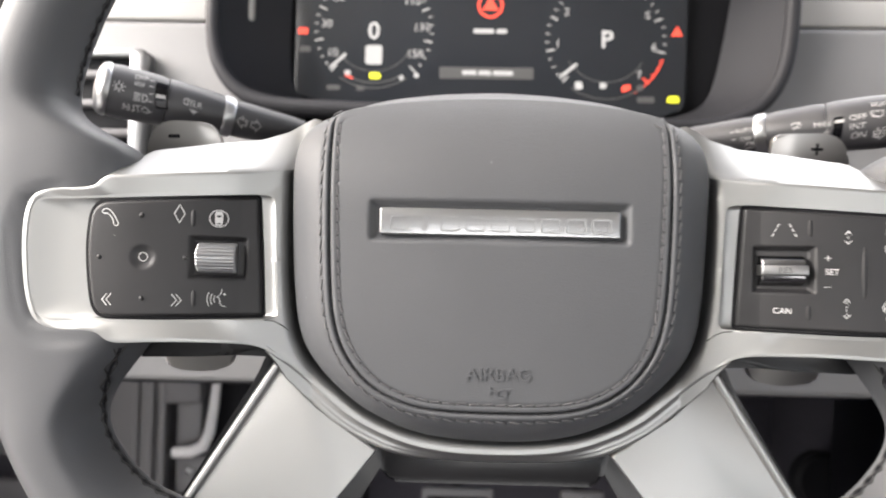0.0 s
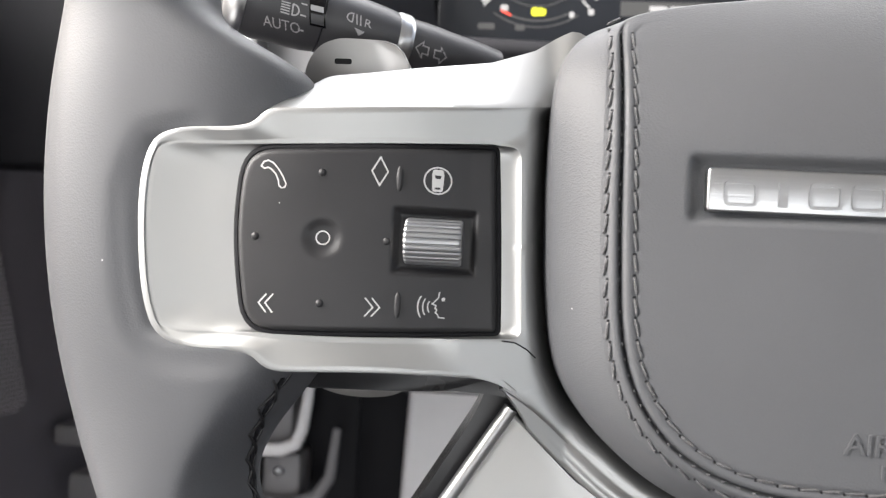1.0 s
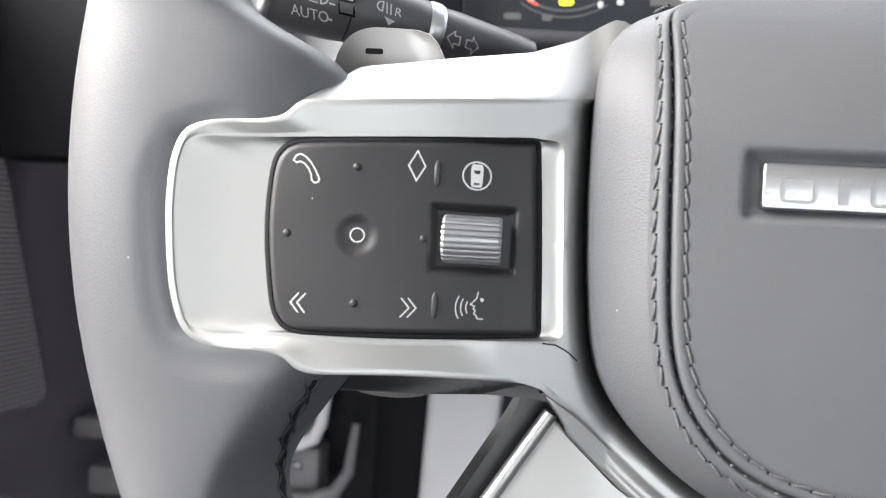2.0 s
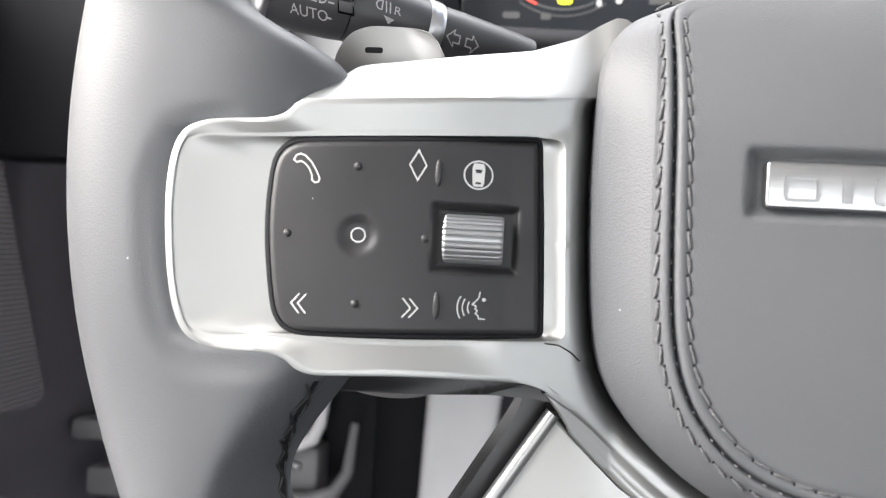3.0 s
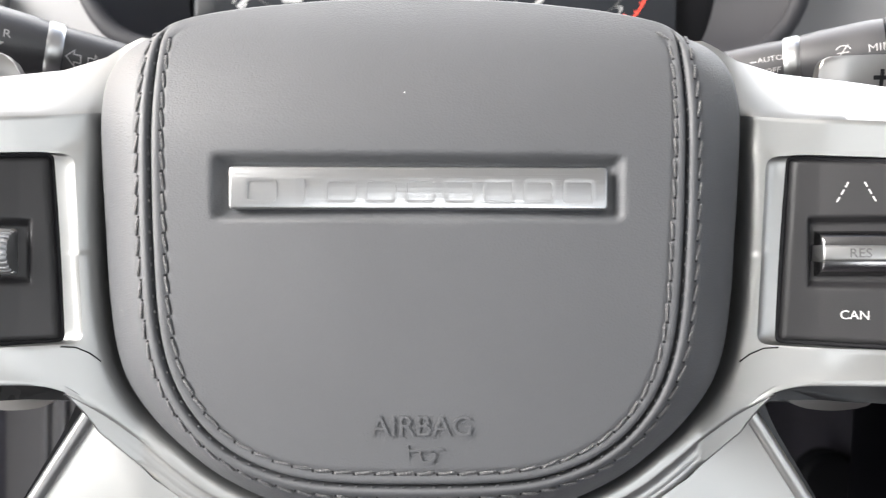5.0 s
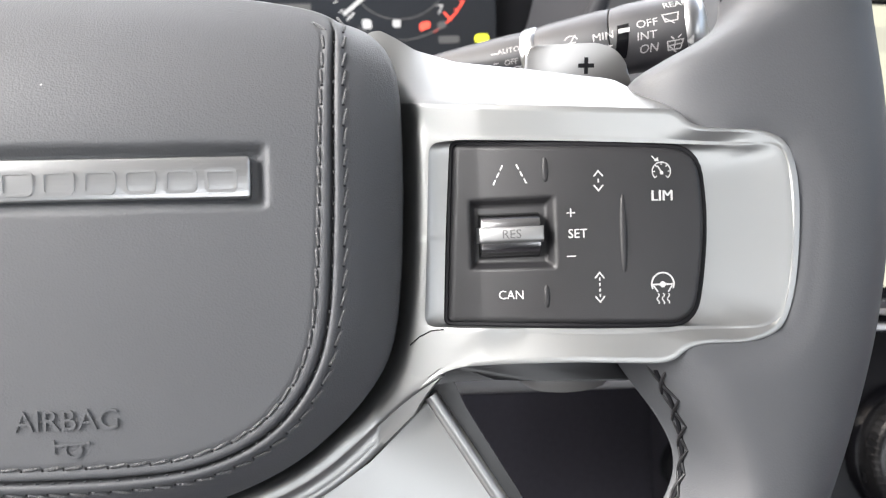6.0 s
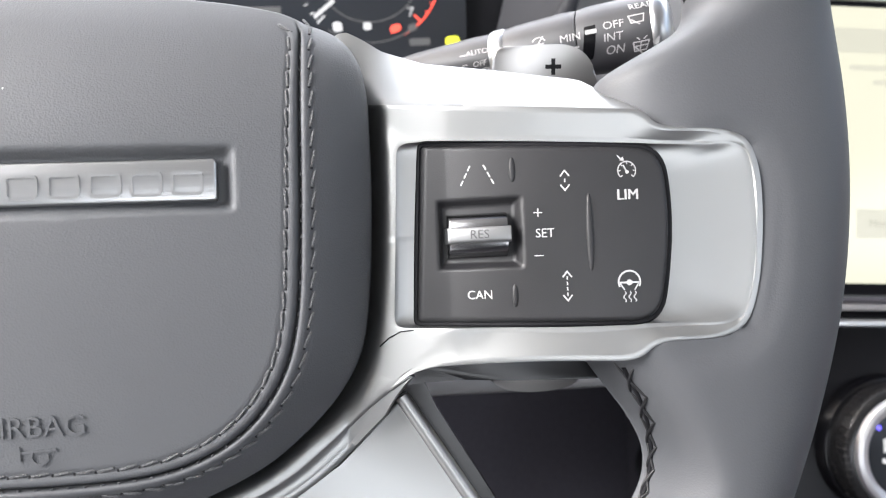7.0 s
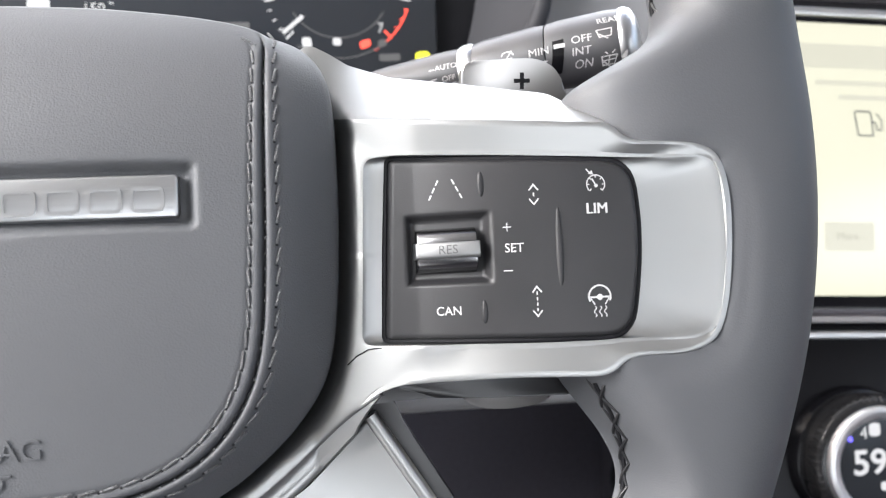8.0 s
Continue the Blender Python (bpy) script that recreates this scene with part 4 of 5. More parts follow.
def rim_point(e, p, s):
    """A point of the rim's skin at elevation e and section angle p (degrees; 180 is the inside, 90 the front)."""
    ri = sum(lerp_table(RI, e + o) for o in (-1.2, -0.6, 0, 0.6, 1.2)) / 5
    half, mid = (RO - ri) / 2, (RO + ri) / 2
    c, q = math.cos(radians(p)), math.sin(radians(p))
    rr = mid + half * math.copysign(abs(c) ** lerp_table([(15.5, 0.86), (28, 0.72)], half), c)
    return Vector((s * rr * math.cos(radians(e)), YC - 17.5 * math.copysign(abs(q) ** flank(e, c), q), CZ + rr * math.sin(radians(e))))


def seam_angle(e):
    """Section angle of the seam: it swings to the front where the rim swells to the spoke."""
    if e > 0:
        return 186
    return 154 - 22 * smooth((e + 28.5) / 6.5)


def lacing(start, end, spread, pitch):
    """Crossed threads that lace the two leather edges together along the inside of the rim."""
    n = int(abs(end - start) / pitch)
    step = (end - start) / n
    for s in (-1, 1):
        for k in range(n):
            e = start + step * k
            for side in (1, -1):
                pts, radii = [], []
                for i in range(9):
                    f = i / 8
                    u = e + step * (f * 1.12 - 0.06)
                    p = seam_angle(u) + side * spread * (1 - 2 * f)
                    at = rim_point(u, p, s)
                    out = (rim_point(u, p + 2, s) - rim_point(u, p - 2, s)).cross(rim_point(u + 0.3, p, s) - rim_point(u - 0.3, p, s)).normalized()
                    if out.dot(at - rim_point(u, 0, s)) < 0:
                        out = -out
                    arch = math.sin(math.pi * f)
                    pts.append(at + out * (-0.25 + (0.75 if side > 0 else 0.5) * arch ** 0.6))
                    radii.append(0.30 + 0.08 * arch)
                part("lace_stitch", tube(pts, radii, 8), BLACKTHREAD, rim, sharp=60)


for s in (-1, 1):
    for e0, e1 in ((-46, -20.5), (15, 45)):
        pts = [rim_point(e0 + (e1 - e0) * k / 40, seam_angle(e0 + (e1 - e0) * k / 40), s) for k in range(41)]
        part("rim_seam", tube(pts, 0.55, 8), BLACK, rim)
lacing(-46, -20.5, 5.7, 1.9)
lacing(15, 45, 5.7, 1.9)


# ---- steering column and stalks ----
column = thing("steering_column", (0, 120, 20), "black plastic steering column shroud behind the wheel", "steering column")
part("shroud", prism(rounded([(-78, 46), (78, 46), (76, -40), (48, -58), (-48, -58), (-76, -40)], 12, 5), 64, 250, 8), BLACK, column)


def stalk(s, name, label):
    st = thing(name, (s * 84, 62, 52), label, "control stalk", "column stalks")
    path = lambda k: Vector((s * (84 + 76 * k), 95.4 - 35.7 * k, 57.5 + 11.5 * k if s < 0 else 57.0 + 5.0 * k))
    def seg(k0, k1, r0, r1, mat, nm, lab=""):
        pts = [path(k0 + (k1 - k0) * i / 6) for i in range(7)]
        rad = [r0 + (r1 - r0) * i / 6 for i in range(7)]
        rad[0] *= 0.96
        rad[-1] *= 0.96
        return part(nm, tube(pts, rad, 28), mat, st, lab, sharp=40)
    root = seg(0.0, 0.36, 6.2, 8.2, STALK, "stalk_root")
    seg(0.36, 0.415, 8.6, 8.8, BRIGHT, "collar", lab="satin metal collar")
    body = seg(0.415, 0.685, 8.7, 10.2, STALK, "stalk_body")
    knob = seg(0.69, 0.95, 10.3, 10.8, STALK, "knob")
    dome = [path(0.948), path(0.955), path(0.97), path(0.99), path(1.005), path(1.012), path(1.015)]
    part("end_cap", tube(dome, [10.5, 10.8, 10.7, 9.9, 7.6, 4.2, 0.6], 32), BRIGHT, st, "bright domed metal end cap", sharp=50)
    def face(x, z):
        """Front of the round stalk straight ahead of (x, z)."""
        d = path(1.0) - path(0.0)
        long = d.length
        d = d / long
        w = Vector((x, 0, z)) - path(0.0)
        k, y = (abs(x) - 84) / 76, 0.0
        for _ in range(4):
            r = lerp_table([(0, 6.2), (0.36, 8.2), (0.415, 8.7), (0.685, 10.2), (0.69, 10.3), (0.95, 10.8)], k)
            a = 1 - d.y * d.y
            along = w.x * d.x + w.y * d.y + w.z * d.z
            b = w.y - along * d.y
            c = w.dot(w) - along * along - r * r
            y = (-b - math.sqrt(max(0.0, b * b - a * c))) / a
            k = (along + y * d.y) / long
        return y

    return st, root, body, knob, face, path


left_stalk, lroot, lbody, lknob, lface, lpath = stalk(-1, "indicator_stalk", "black light and indicator stalk with white symbols and metal collar")
right_stalk, rroot, rbody, rknob, rface, rpath = stalk(1, "wiper_stalk", "black wiper stalk with white symbols and metal collar")


def tilt(shape, x, z, deg):
    vs, fs = shape
    c, q = math.cos(radians(deg)), math.sin(radians(deg))
    return [Vector((x + (p[0] - x) * c - (p[1] - z) * q, z + (p[0] - x) * q + (p[1] - z) * c)) for p in vs], fs


part("word_mark", printed([tilt(lettering("AUTO", -143.8, 60.0, 2.4), -143.8, 60.0, -6)], lface, 0.1), SOFTPRINT, lknob, "white printed letters AUTO")
part("word_mark", printed([tilt(lettering("OFF", -141.6, 72.4, 1.9), -141.6, 72.4, -8)], lface, 0.1), SOFTPRINT, lknob, "white printed letters OFF")
lamp = [stroke(ring(-148.5, 67.8, 1.1, 16), 0.42, True)] + [stroke([(-148.5 + 1.7 * math.cos(a), 67.8 + 1.7 * math.sin(a)), (-148.5 + 2.3 * math.cos(a), 67.8 + 2.3 * math.sin(a))], 0.4) for a in [k * math.pi / 4 for k in range(8)]]
part("lamp_symbol", printed(lamp, lface, 0.1), SOFTPRINT, lknob)
side = [stroke([(-143.2 + 0.9 * k, 70.4), (-143.2 + 0.9 * k, 68.7)], 0.35) for k in range(4)]
part("side_lamp_symbol", printed([tilt(b, -141.8, 69.5, -8) for b in side], lface, 0.1), SOFTPRINT, lknob)
beam = [stroke(arc(-140.4, 64.3, 1.45, -90, 90, 10) + [(-140.6, 65.75), (-140.6, 62.85)], 0.4, True)] + [stroke([(-143.6, 65.7 - 0.72 * k), (-141.3, 65.7 - 0.72 * k)], 0.34) for k in range(5)]
part("beam_symbol", printed([tilt(b, -141, 64.3, -8) for b in beam], lface, 0.1), SOFTPRINT, lknob)
for x, z in ((-138.9, 59.3), (-137.9, 63.0), (-137.6, 66.1), (-137.7, 69.1), (-137.8, 71.7)):
    part("tick_mark", printed([tilt(stroke([(x - 0.75, z), (x + 0.75, z)], 0.42), x, z, -8)], lface, 0.1), SOFTPRINT, lknob)
fog = [stroke(arc(-125.2, 64.4, 1.3, 90, 270, 8), 0.38), stroke([(-125.0, 65.8), (-125.0, 63.0)], 0.38), stroke([(-124.2, 65.8), (-123.7, 62.7)], 0.34), stroke([(-123.1, 65.7), (-122.7, 62.6)], 0.34), lettering("R", -120.9, 63.7, 2.3), filled([(-124.3, 61.8), (-121.4, 61.2), (-123.0, 59.8)])]
part("fog_symbol", printed([tilt(b, -123, 63.5, -6) for b in fog], lface, 0.1), SOFTPRINT, lbody)
for cx, way in ((-105.6, -1), (-100.4, 1)):
    arrow = [(cx - 1.7 * way, 59.4), (cx, 59.4), (cx, 60.6), (cx + 1.9 * way, 58.3), (cx, 56.0), (cx, 57.2), (cx - 1.7 * way, 57.2)]
    part("arrow_symbol", printed([tilt(stroke(arrow, 0.36, True), -103.0, 58.3, -10)], lface, 0.1), SOFTPRINT, lroot)
part("slot", draped([(-136.3, 60.8), (-132.1, 60.5), (-132.1, 70.7), (-136.3, 71.6)], lface, 0.12), GLOSS, lbody)
part("slot_window", draped([(-135.9, 61.3), (-132.5, 61.0), (-132.5, 63.6), (-135.9, 63.9)], lface, 0.3), STALK, lbody)
part("pointer", draped([(-135.9, 64.7), (-132.5, 64.4), (-132.5, 66.0), (-135.9, 66.3)], lface, 0.4), SOFTPRINT, lbody)

for word, x, z, h in (("OFF", 141.9, 62.0, 2.2), ("INT", 141.9, 58.5, 2.2), ("ON", 142.9, 55.1, 2.2)):
    part("word_mark", printed([tilt(lettering(word, x, z, h, bold=0.0), x, z, 3)], rface, 0.1), SOFTPRINT, rknob, "white printed letters " + word)
part("word_mark", printed([tilt(lettering("REAR", 149.5, 66.9, 1.8), 149.5, 66.9, 3)], rface, 0.1), SOFTPRINT, rknob, "white printed letters REAR")
part("word_mark", printed([tilt(lettering("MIN", 130.5, 59.8, 2.2), 130.5, 59.8, 4)], rface, 0.1), SOFTPRINT, rbody, "white printed letters MIN")
part("word_mark", printed([tilt(lettering("AUTO", 104.6, 59.6, 1.6), 104.6, 59.6, 4)], rface, 0.1), SOFTPRINT, rroot, "white printed letters AUTO")
part("word_mark", printed([tilt(lettering("OFF", 105.4, 56.0, 1.6), 105.4, 56.0, 4)], rface, 0.1), SOFTPRINT, rroot, "white printed letters OFF")
for x, z in ((100.4, 59.0), (101.0, 56.0), (110.4, 62.8)):
    part("tick_mark", printed([stroke([(x - 0.8, z), (x + 0.8, z + 0.1)], 0.36)], rface, 0.1), SOFTPRINT, rroot)
for dx, dz in ((147.9, 63.0), (149.4, 55.4)):
    w = [stroke([(dx - 2.0, dz + 1.0), (dx + 2.0, dz + 1.1), (dx + 1.6, dz - 1.1), (dx - 1.4, dz - 1.2)], 0.32, True), stroke([(dx - 1.4, dz - 0.2), (dx + 0.8, dz - 1.9)], 0.32)]
    if dz < 60:
        w += [stroke([(dx - 1.8, dz - 0.1), (dx + 1.8, dz + 0.1)], 0.28), stroke([(dx, dz + 1.0), (dx, dz - 1.0)], 0.28), stroke([(dx - 1.2, dz + 2.2), (dx - 0.4, dz + 1.5)], 0.3), stroke([(dx + 1.4, dz + 2.4), (dx + 0.6, dz + 1.6)], 0.3), filled([(dx + 2.9, dz + 0.4), (dx + 4.7, dz + 1.9), (dx + 4.7, dz - 0.9)])]
    part("wiper_symbol", printed([tilt(q, dx, dz, 3) for q in w], rface, 0.1), SOFTPRINT, rknob)
for dx, dz in ((122.0, 59.9), (107.2, 53.2)):
    part("wiper_symbol", printed([stroke(arc(dx, dz - 0.4, 1.8, 20, 160, 8), 0.32), stroke([(dx - 1.4, dz - 0.8), (dx + 1.4, dz - 0.6)], 0.32), stroke([(dx - 0.8, dz - 1.6), (dx + 1.2, dz + 1.6)], 0.3)], rface, 0.1), SOFTPRINT, rbody if dx > 112 else rroot)
part("tick_mark", printed([stroke([(131.2, 56.9), (133.0, 57.0)], 0.36)], rface, 0.1), SOFTPRINT, rbody)
part("slot", draped([(134.0, 53.0), (137.2, 53.4), (137.2, 62.8), (134.2, 62.4)], rface, 0.12), GLOSS, rbody)
part("pointer", draped([(134.4, 60.0), (137.4, 60.2), (137.4, 61.5), (134.4, 61.3)], rface, 0.4), SOFTPRINT, rbody)


# ---- instrument cluster ----
cluster = thing("instrument_cluster", (10, 260, 95), "dark digital instrument cluster with two lit dials, hooded", "instrument cluster")
DISPLAY = [(-119, 205), (128, 205), (126, 103), (108, 97), (-98, 104), (-119, 108)]
part("display", prism(rounded(DISPLAY, 5, 3), 248, 254, 0.8), SCREEN, cluster, "black glass display")
LIP_LINE = rounded([(-158, 225), (176, 225), (175, 142), (170.5, 114), (157, 95), (134, 86), (110, 84.5), (-84, 91.5), (-116, 92), (-140, 97), (-154, 113), (-158.5, 133)], [5, 5, 15, 15, 15, 15, 15, 20, 15, 12, 12, 12], 6)
MOUTH = rounded([(-121, 215), (160, 215), (150, 150), (144, 120), (138, 106), (124, 99), (100, 95), (-84, 101), (-104, 102.5), (-114, 106), (-120, 114), (-122, 133)], [5, 5, 15, 15, 15, 15, 15, 20, 15, 12, 12, 12], 6)


def hood():
    """Tapering tunnel round the display, with a thick rounded lip."""
    loops = []
    for k, grow, y in ((0, 5.0, 236), (0, 5.0, 209), (0, 4.2, 205.5), (0, 2.4, 204), (0, 0.8, 205.5), (0.03, 0, 208), (0.5, 0, 230), (1.0, 0, 249)):
        lp = []
        for (xa, za), (xb, zb) in zip(LIP_LINE, MOUTH):
            x, z = xa + (xb - xa) * k, za + (zb - za) * k
            d = Vector((x - 15, z - 150)).normalized()
            lp.append((x + d.x * grow, y, z + d.y * grow))
        loops.append(lp)
    return lofted(loops)


part("bezel", box(-200, 228, 254, 262, 60, 230, 2), BLACK, cluster)
part("hood", hood(), HOOD, cluster, "black moulded hood tunnel", sharp=40)
part("hood_lip", tube([(x, 205, z) for x, z in LIP_LINE], 4.2, 12, closed=True), HOOD, cluster, "grey rounded lip of the hood")
flat = lambda x, z: 248.0


def dial(cx, cz, r, words, needle, red_from=None):
    d = part("dial", printed([stroke(arc(cx, cz, r * 0.70, -150, -30, 24), 0.6), stroke(arc(cx, cz, r * 0.98, -125, -55, 24), 0.7)], flat, 0.3), LITGREY, cluster)
    for k in range(33):
        a = 225 - 270 * k / 32
        if red_from is not None and a < red_from:
            mat = LITRED
        else:
            mat = LIT
        big = k % 4 == 0
        r0 = r * (0.86 if big else 0.94)
        part("tick_mark", printed([stroke([(cx + r0 * math.cos(radians(a)), cz + r0 * math.sin(radians(a))), (cx + r * math.cos(radians(a)), cz + r * math.sin(radians(a)))], 1.0 if big else 0.7)], flat, 0.3), mat, d)
    for w, a in words:
        part("number_mark", printed([lettering(w, cx + r * 0.8 * math.cos(radians(a)), cz + r * 0.8 * math.sin(radians(a)), 5.0)], flat, 0.3), LIT, d)
    part("needle", printed([stroke([(cx + r * 0.62 * math.cos(radians(needle)), cz + r * 0.62 * math.sin(radians(needle))), (cx + r * 0.98 * math.cos(radians(needle)), cz + r * 0.98 * math.sin(radians(needle)))], 2.0)], flat, 0.35), LIT, d)
    return d


speed = dial(-69.3, 149.6, 37.5, [("10", 210), ("30", 173.5), ("50", 138), ("70", 106), ("90", 74), ("110", 38), ("130", 3.5), ("150", -30)], 222)
part("number_mark", printed([lettering("0", -69.3, 148.6, 10.5, bold=0.03)], flat, 0.3), LIT, speed)
part("sign_symbol", printed([filled(rounded([(-74.4, 139.9), (-63.8, 139.9), (-63.8, 127.6), (-74.4, 127.6)], 1.8, 3))], flat, 0.3), LIT, speed)
part("lamp_symbol", printed([filled(rounded([(-71.6, 122.8), (-64.4, 122.2), (-64.4, 118.8), (-71.6, 118.4)], 1.8, 3))], flat, 0.3), LITYELLOW, speed)
part("fuel_arc", printed([stroke(arc(-69.3, 149.6, 33.5, -118, -62, 20), 0.9)], flat, 0.28), LITGREY, speed)
part("low_fuel_arc", printed([stroke(arc(-69.3, 149.6, 33.5, -122, -112, 6), 1.1)], flat, 0.3), LITRED, speed)
for x, z, w in ((-85.3, 122.2, 4.0), (-51.5, 119.6, 2.6), (-42.0, 121.2, 3.0), (-94.0, 112.7, 8.5), (-77, 112.5, 5.0)):
    part("small_symbol", printed([filled(rounded([(x - w / 2, z + 1.6), (x + w / 2, z + 1.6), (x + w / 2, z - 1.6), (x - w / 2, z - 1.6)], 1, 2))], flat, 0.3), LIT if z > 113 else LITGREY, speed)
rev = dial(76.1, 145.5, 37.8, [("1", 185), ("2", 145), ("3", 110), ("4", 72), ("5", 32), ("6", -7.6), ("7", -46)], 220, red_from=-14)
part("gear_mark", printed([lettering("P", 76.7, 145.6, 10.5, bold=0.035)], flat, 0.3), LIT, rev)
part("redline_arc", printed([stroke(arc(76.1, 145.5, 37.2, -62, -18, 20), 0.8)], flat, 0.28), LITRED, rev)
part("small_symbol", printed([filled(rounded([(56.9, 119.4), (61.5, 119.4), (62.3, 114.4), (57.3, 114.2)], 1.4, 2))], flat, 0.3), LIT, rev)
part("small_symbol", printed([filled(rounded([(72.6, 119.2), (76.8, 119.2), (76.8, 115.0), (72.6, 115.0)], 1.2, 2))], flat, 0.3), LIT, rev)
part("warning_symbol", printed([filled(rounded([(86.2, 117.0), (91.6, 118.4), (92.0, 114.8), (86.6, 112.8)], 1.4, 2))], flat, 0.3), LITRED, rev)
part("small_symbol", printed([filled(rounded([(95.4, 117.4), (99.8, 118.4), (100.4, 115.0), (95.8, 113.4)], 1.2, 2))], flat, 0.3), LITGREY, rev)
part("clock_mark", printed([filled(rounded([(95.9, 110.4), (106.8, 110.6), (106.8, 106.8), (95.9, 106.6)], 1, 2))], flat, 0.3), LITGREY, cluster)
part("yellow_symbol", printed([filled(rounded([(114.8, 111.0), (121.6, 111.4), (122.4, 107.2), (114.4, 106.8)], 1.9, 3))], flat, 0.45), LITYELLOW, cluster)
part("red_triangle", printed([filled([(120.4, 155.2), (116.6, 149.0), (123.8, 149.0)])], flat, 0.3), LITRED, cluster)
part("red_symbol", printed([filled(rounded([(-117, 150.2), (-110.8, 150.2), (-110.8, 146.2), (-117, 146.2)], 0.8, 2))], flat, 0.3), LITRED, cluster)
part("grey_symbol", printed([filled(rounded([(-116, 138.6), (-109, 138.6), (-109, 134.8), (-116, 134.8)], 0.8, 2))], flat, 0.3), LITGREY, cluster)
warn = part("warning_symbol", printed([stroke(ring(3.5, 166.4, 7.4, 24), 1.5, True), filled([(3.5, 172), (-1.6, 163.3), (8.6, 163.3)])], flat, 0.3), LITRED, cluster)
for x0, x1 in ((-6.8, 6.0), (7.6, 14.2)):
    part("message_bar", printed([filled(rounded([(x0, 151.4), (x1, 151.4), (x1, 148.6), (x0, 148.6)], 0.7, 2))], flat, 0.3), LIT, cluster)
part("message_band", printed([filled([(-27.6, 127.0), (31.3, 127.4), (31.3, 120.0), (-27.6, 119.6)])], flat, 0.25), LITGREY, cluster)
for x0, x1 in ((-13.4, -4.5), (-3.2, 4.6), (6.0, 18.5)):
    part("message_bar", printed([filled(rounded([(x0, 125.0), (x1, 125.0), (x1, 122.2), (x0, 122.2)], 0.7, 2))], flat, 0.4), LIT, cluster)


# ---- dashboard ----
dash = thing("dashboard", (60, 300, -60), "grey soft-touch dashboard with pale trim band", "dashboard")
part("fascia", prism(rounded([(-292, 145), (-160, 145), (-156, 112), (-141, 93), (-116, 86), (-84, 85), (110, 78), (134, 80), (159, 90), (173, 112), (177, 148), (252, 148), (238, 60), (236, -70), (-292, -70)], 6, 3), 222, 330, 4), DASH, dash, "grey moulded dash panel")
part("trim_band", box(-292, -140, 226, 300, 147, 182, 3), PALE, dash, "pale grey trim band")
part("trim_band", box(172, 262, 226, 300, 150, 167, 3), PALE, dash, "pale grey trim band")
part("upper_pad", box(-292, -140, 236, 420, 184, 230, 8), DASH, dash)
part("upper_pad", box(172, 560, 236, 420, 169, 230, 8), DASH, dash)
part("back_pad", box(-182, 212, 262, 420, 60, 230, 8), DASH, dash)
part("dash_end", box(-432, -294, 330, 380, 38, 240, 6), BLACK, dash, "dark grey end panel beside the door")
# Dark sheet put in for the shade in the gap between dash and door.
part("gap_shade_sheet", box(-432, -300, 520, 540, -120, 60, 2), CARPET, dash)
# Unseen cover, added to keep windscreen light from leaking into the footwell.
part("dash_top", box(-432, 560, 415, 690, 190, 232, 8), DASH, dash)
part("lower_panel", box(-292, 250, 250, 420, -75, -62, 4), BLACK, dash)
vent = thing("air_vent", (-216, 215, 70), "air vent with silver surround and black slats", "air vent")
part("vent_body", box(-255, -205, 214, 224, 45, 120, 2), BLACK, vent)
part("surround", box(-206.5, -198, 206, 224, 52, 124, 2), BRIGHT, vent, "silver surround strip")
part("surround_top", box(-260, -198, 206, 224, 119, 124, 2), BRIGHT, vent, "silver surround strip")
for k in range(4):
    part("slat", box(-255, -206, 207, 220, 56 + 17 * k, 60 + 17 * k, 1), LIDGREY, vent)

touch = rolled(thing("touch_screen", (316, 205, -30), "centre touch screen showing a pale cream page", "touch screen"), 3)
part("screen_body", prism(rounded([(268, 122), (540, 122), (540, -31), (268, -31)], 6, 4), 203, 222, 2), GLOSS, touch)
part("screen_page", prism(rounded([(273, 110.5), (532, 110.5), (532, -24), (273, -24)], 2, 3), 201.8, 204, 0.3), CREAM, touch, "lit cream display page")
part("top_strip", box(268, 542, 199, 208, 113.2, 117.4, 1), BRIGHT, touch, "satin metal strip along its top")
page = lambda x, z: 201.8
for x0, x1, z0, z1 in ((300, 430, 79.5, 82), (312, 410, 72.5, 75), (304, 330, -2, 12), (281, 540, 88, 100)):
    part("page_bar", printed([filled(rounded([(x0, z1), (x1, z1), (x1, z0), (x0, z0)], 1, 2))], page, 0.15), CREAMGREY, touch)
pump = [stroke(rounded([(320.5, 67), (329, 67), (330.5, 56), (330.5, 55), (322.5, 55)], 1, 2), 0.8, True), stroke([(330, 62), (332, 61), (332.5, 58), (335, 58), (335, 63), (332, 66)], 0.7)]
part("pump_symbol", printed(pump, page, 0.2), GREYPRINT, touch)
part("word_mark", printed([lettering("More", 316, 5.0, 3.6)], page, 0.3), CREAMTEXT, touch, "grey letters More")
console = rolled(thing("centre_console", (316, 230, -150), "gloss black centre console panel with silver strips", "centre console"), 3)
part("panel", box(238, 560, 206, 300, -260, -36, 4), CONSOLE, console)
part("strip", box(262, 560, 201, 208, -37.3, -34.2, 0.8), LIDGREY, console)
part("strip", box(262, 560, 199, 208, -45.0, -41.2, 1), BRIGHT, console, "silver strip")
knob = thing("climate_knob", (315.5, 190, -102), "round climate knob with metal ring and lit display", "control knob")


def turned(cx, cz, prof, n=48, cap=True):
    """A turned knob from (radius, y) steps."""
    return lofted([[(cx + r * math.cos(a), y, cz + r * math.sin(a)) for a in [2 * math.pi * k / n for k in range(n)]] for r, y in prof], True, cap, cap)


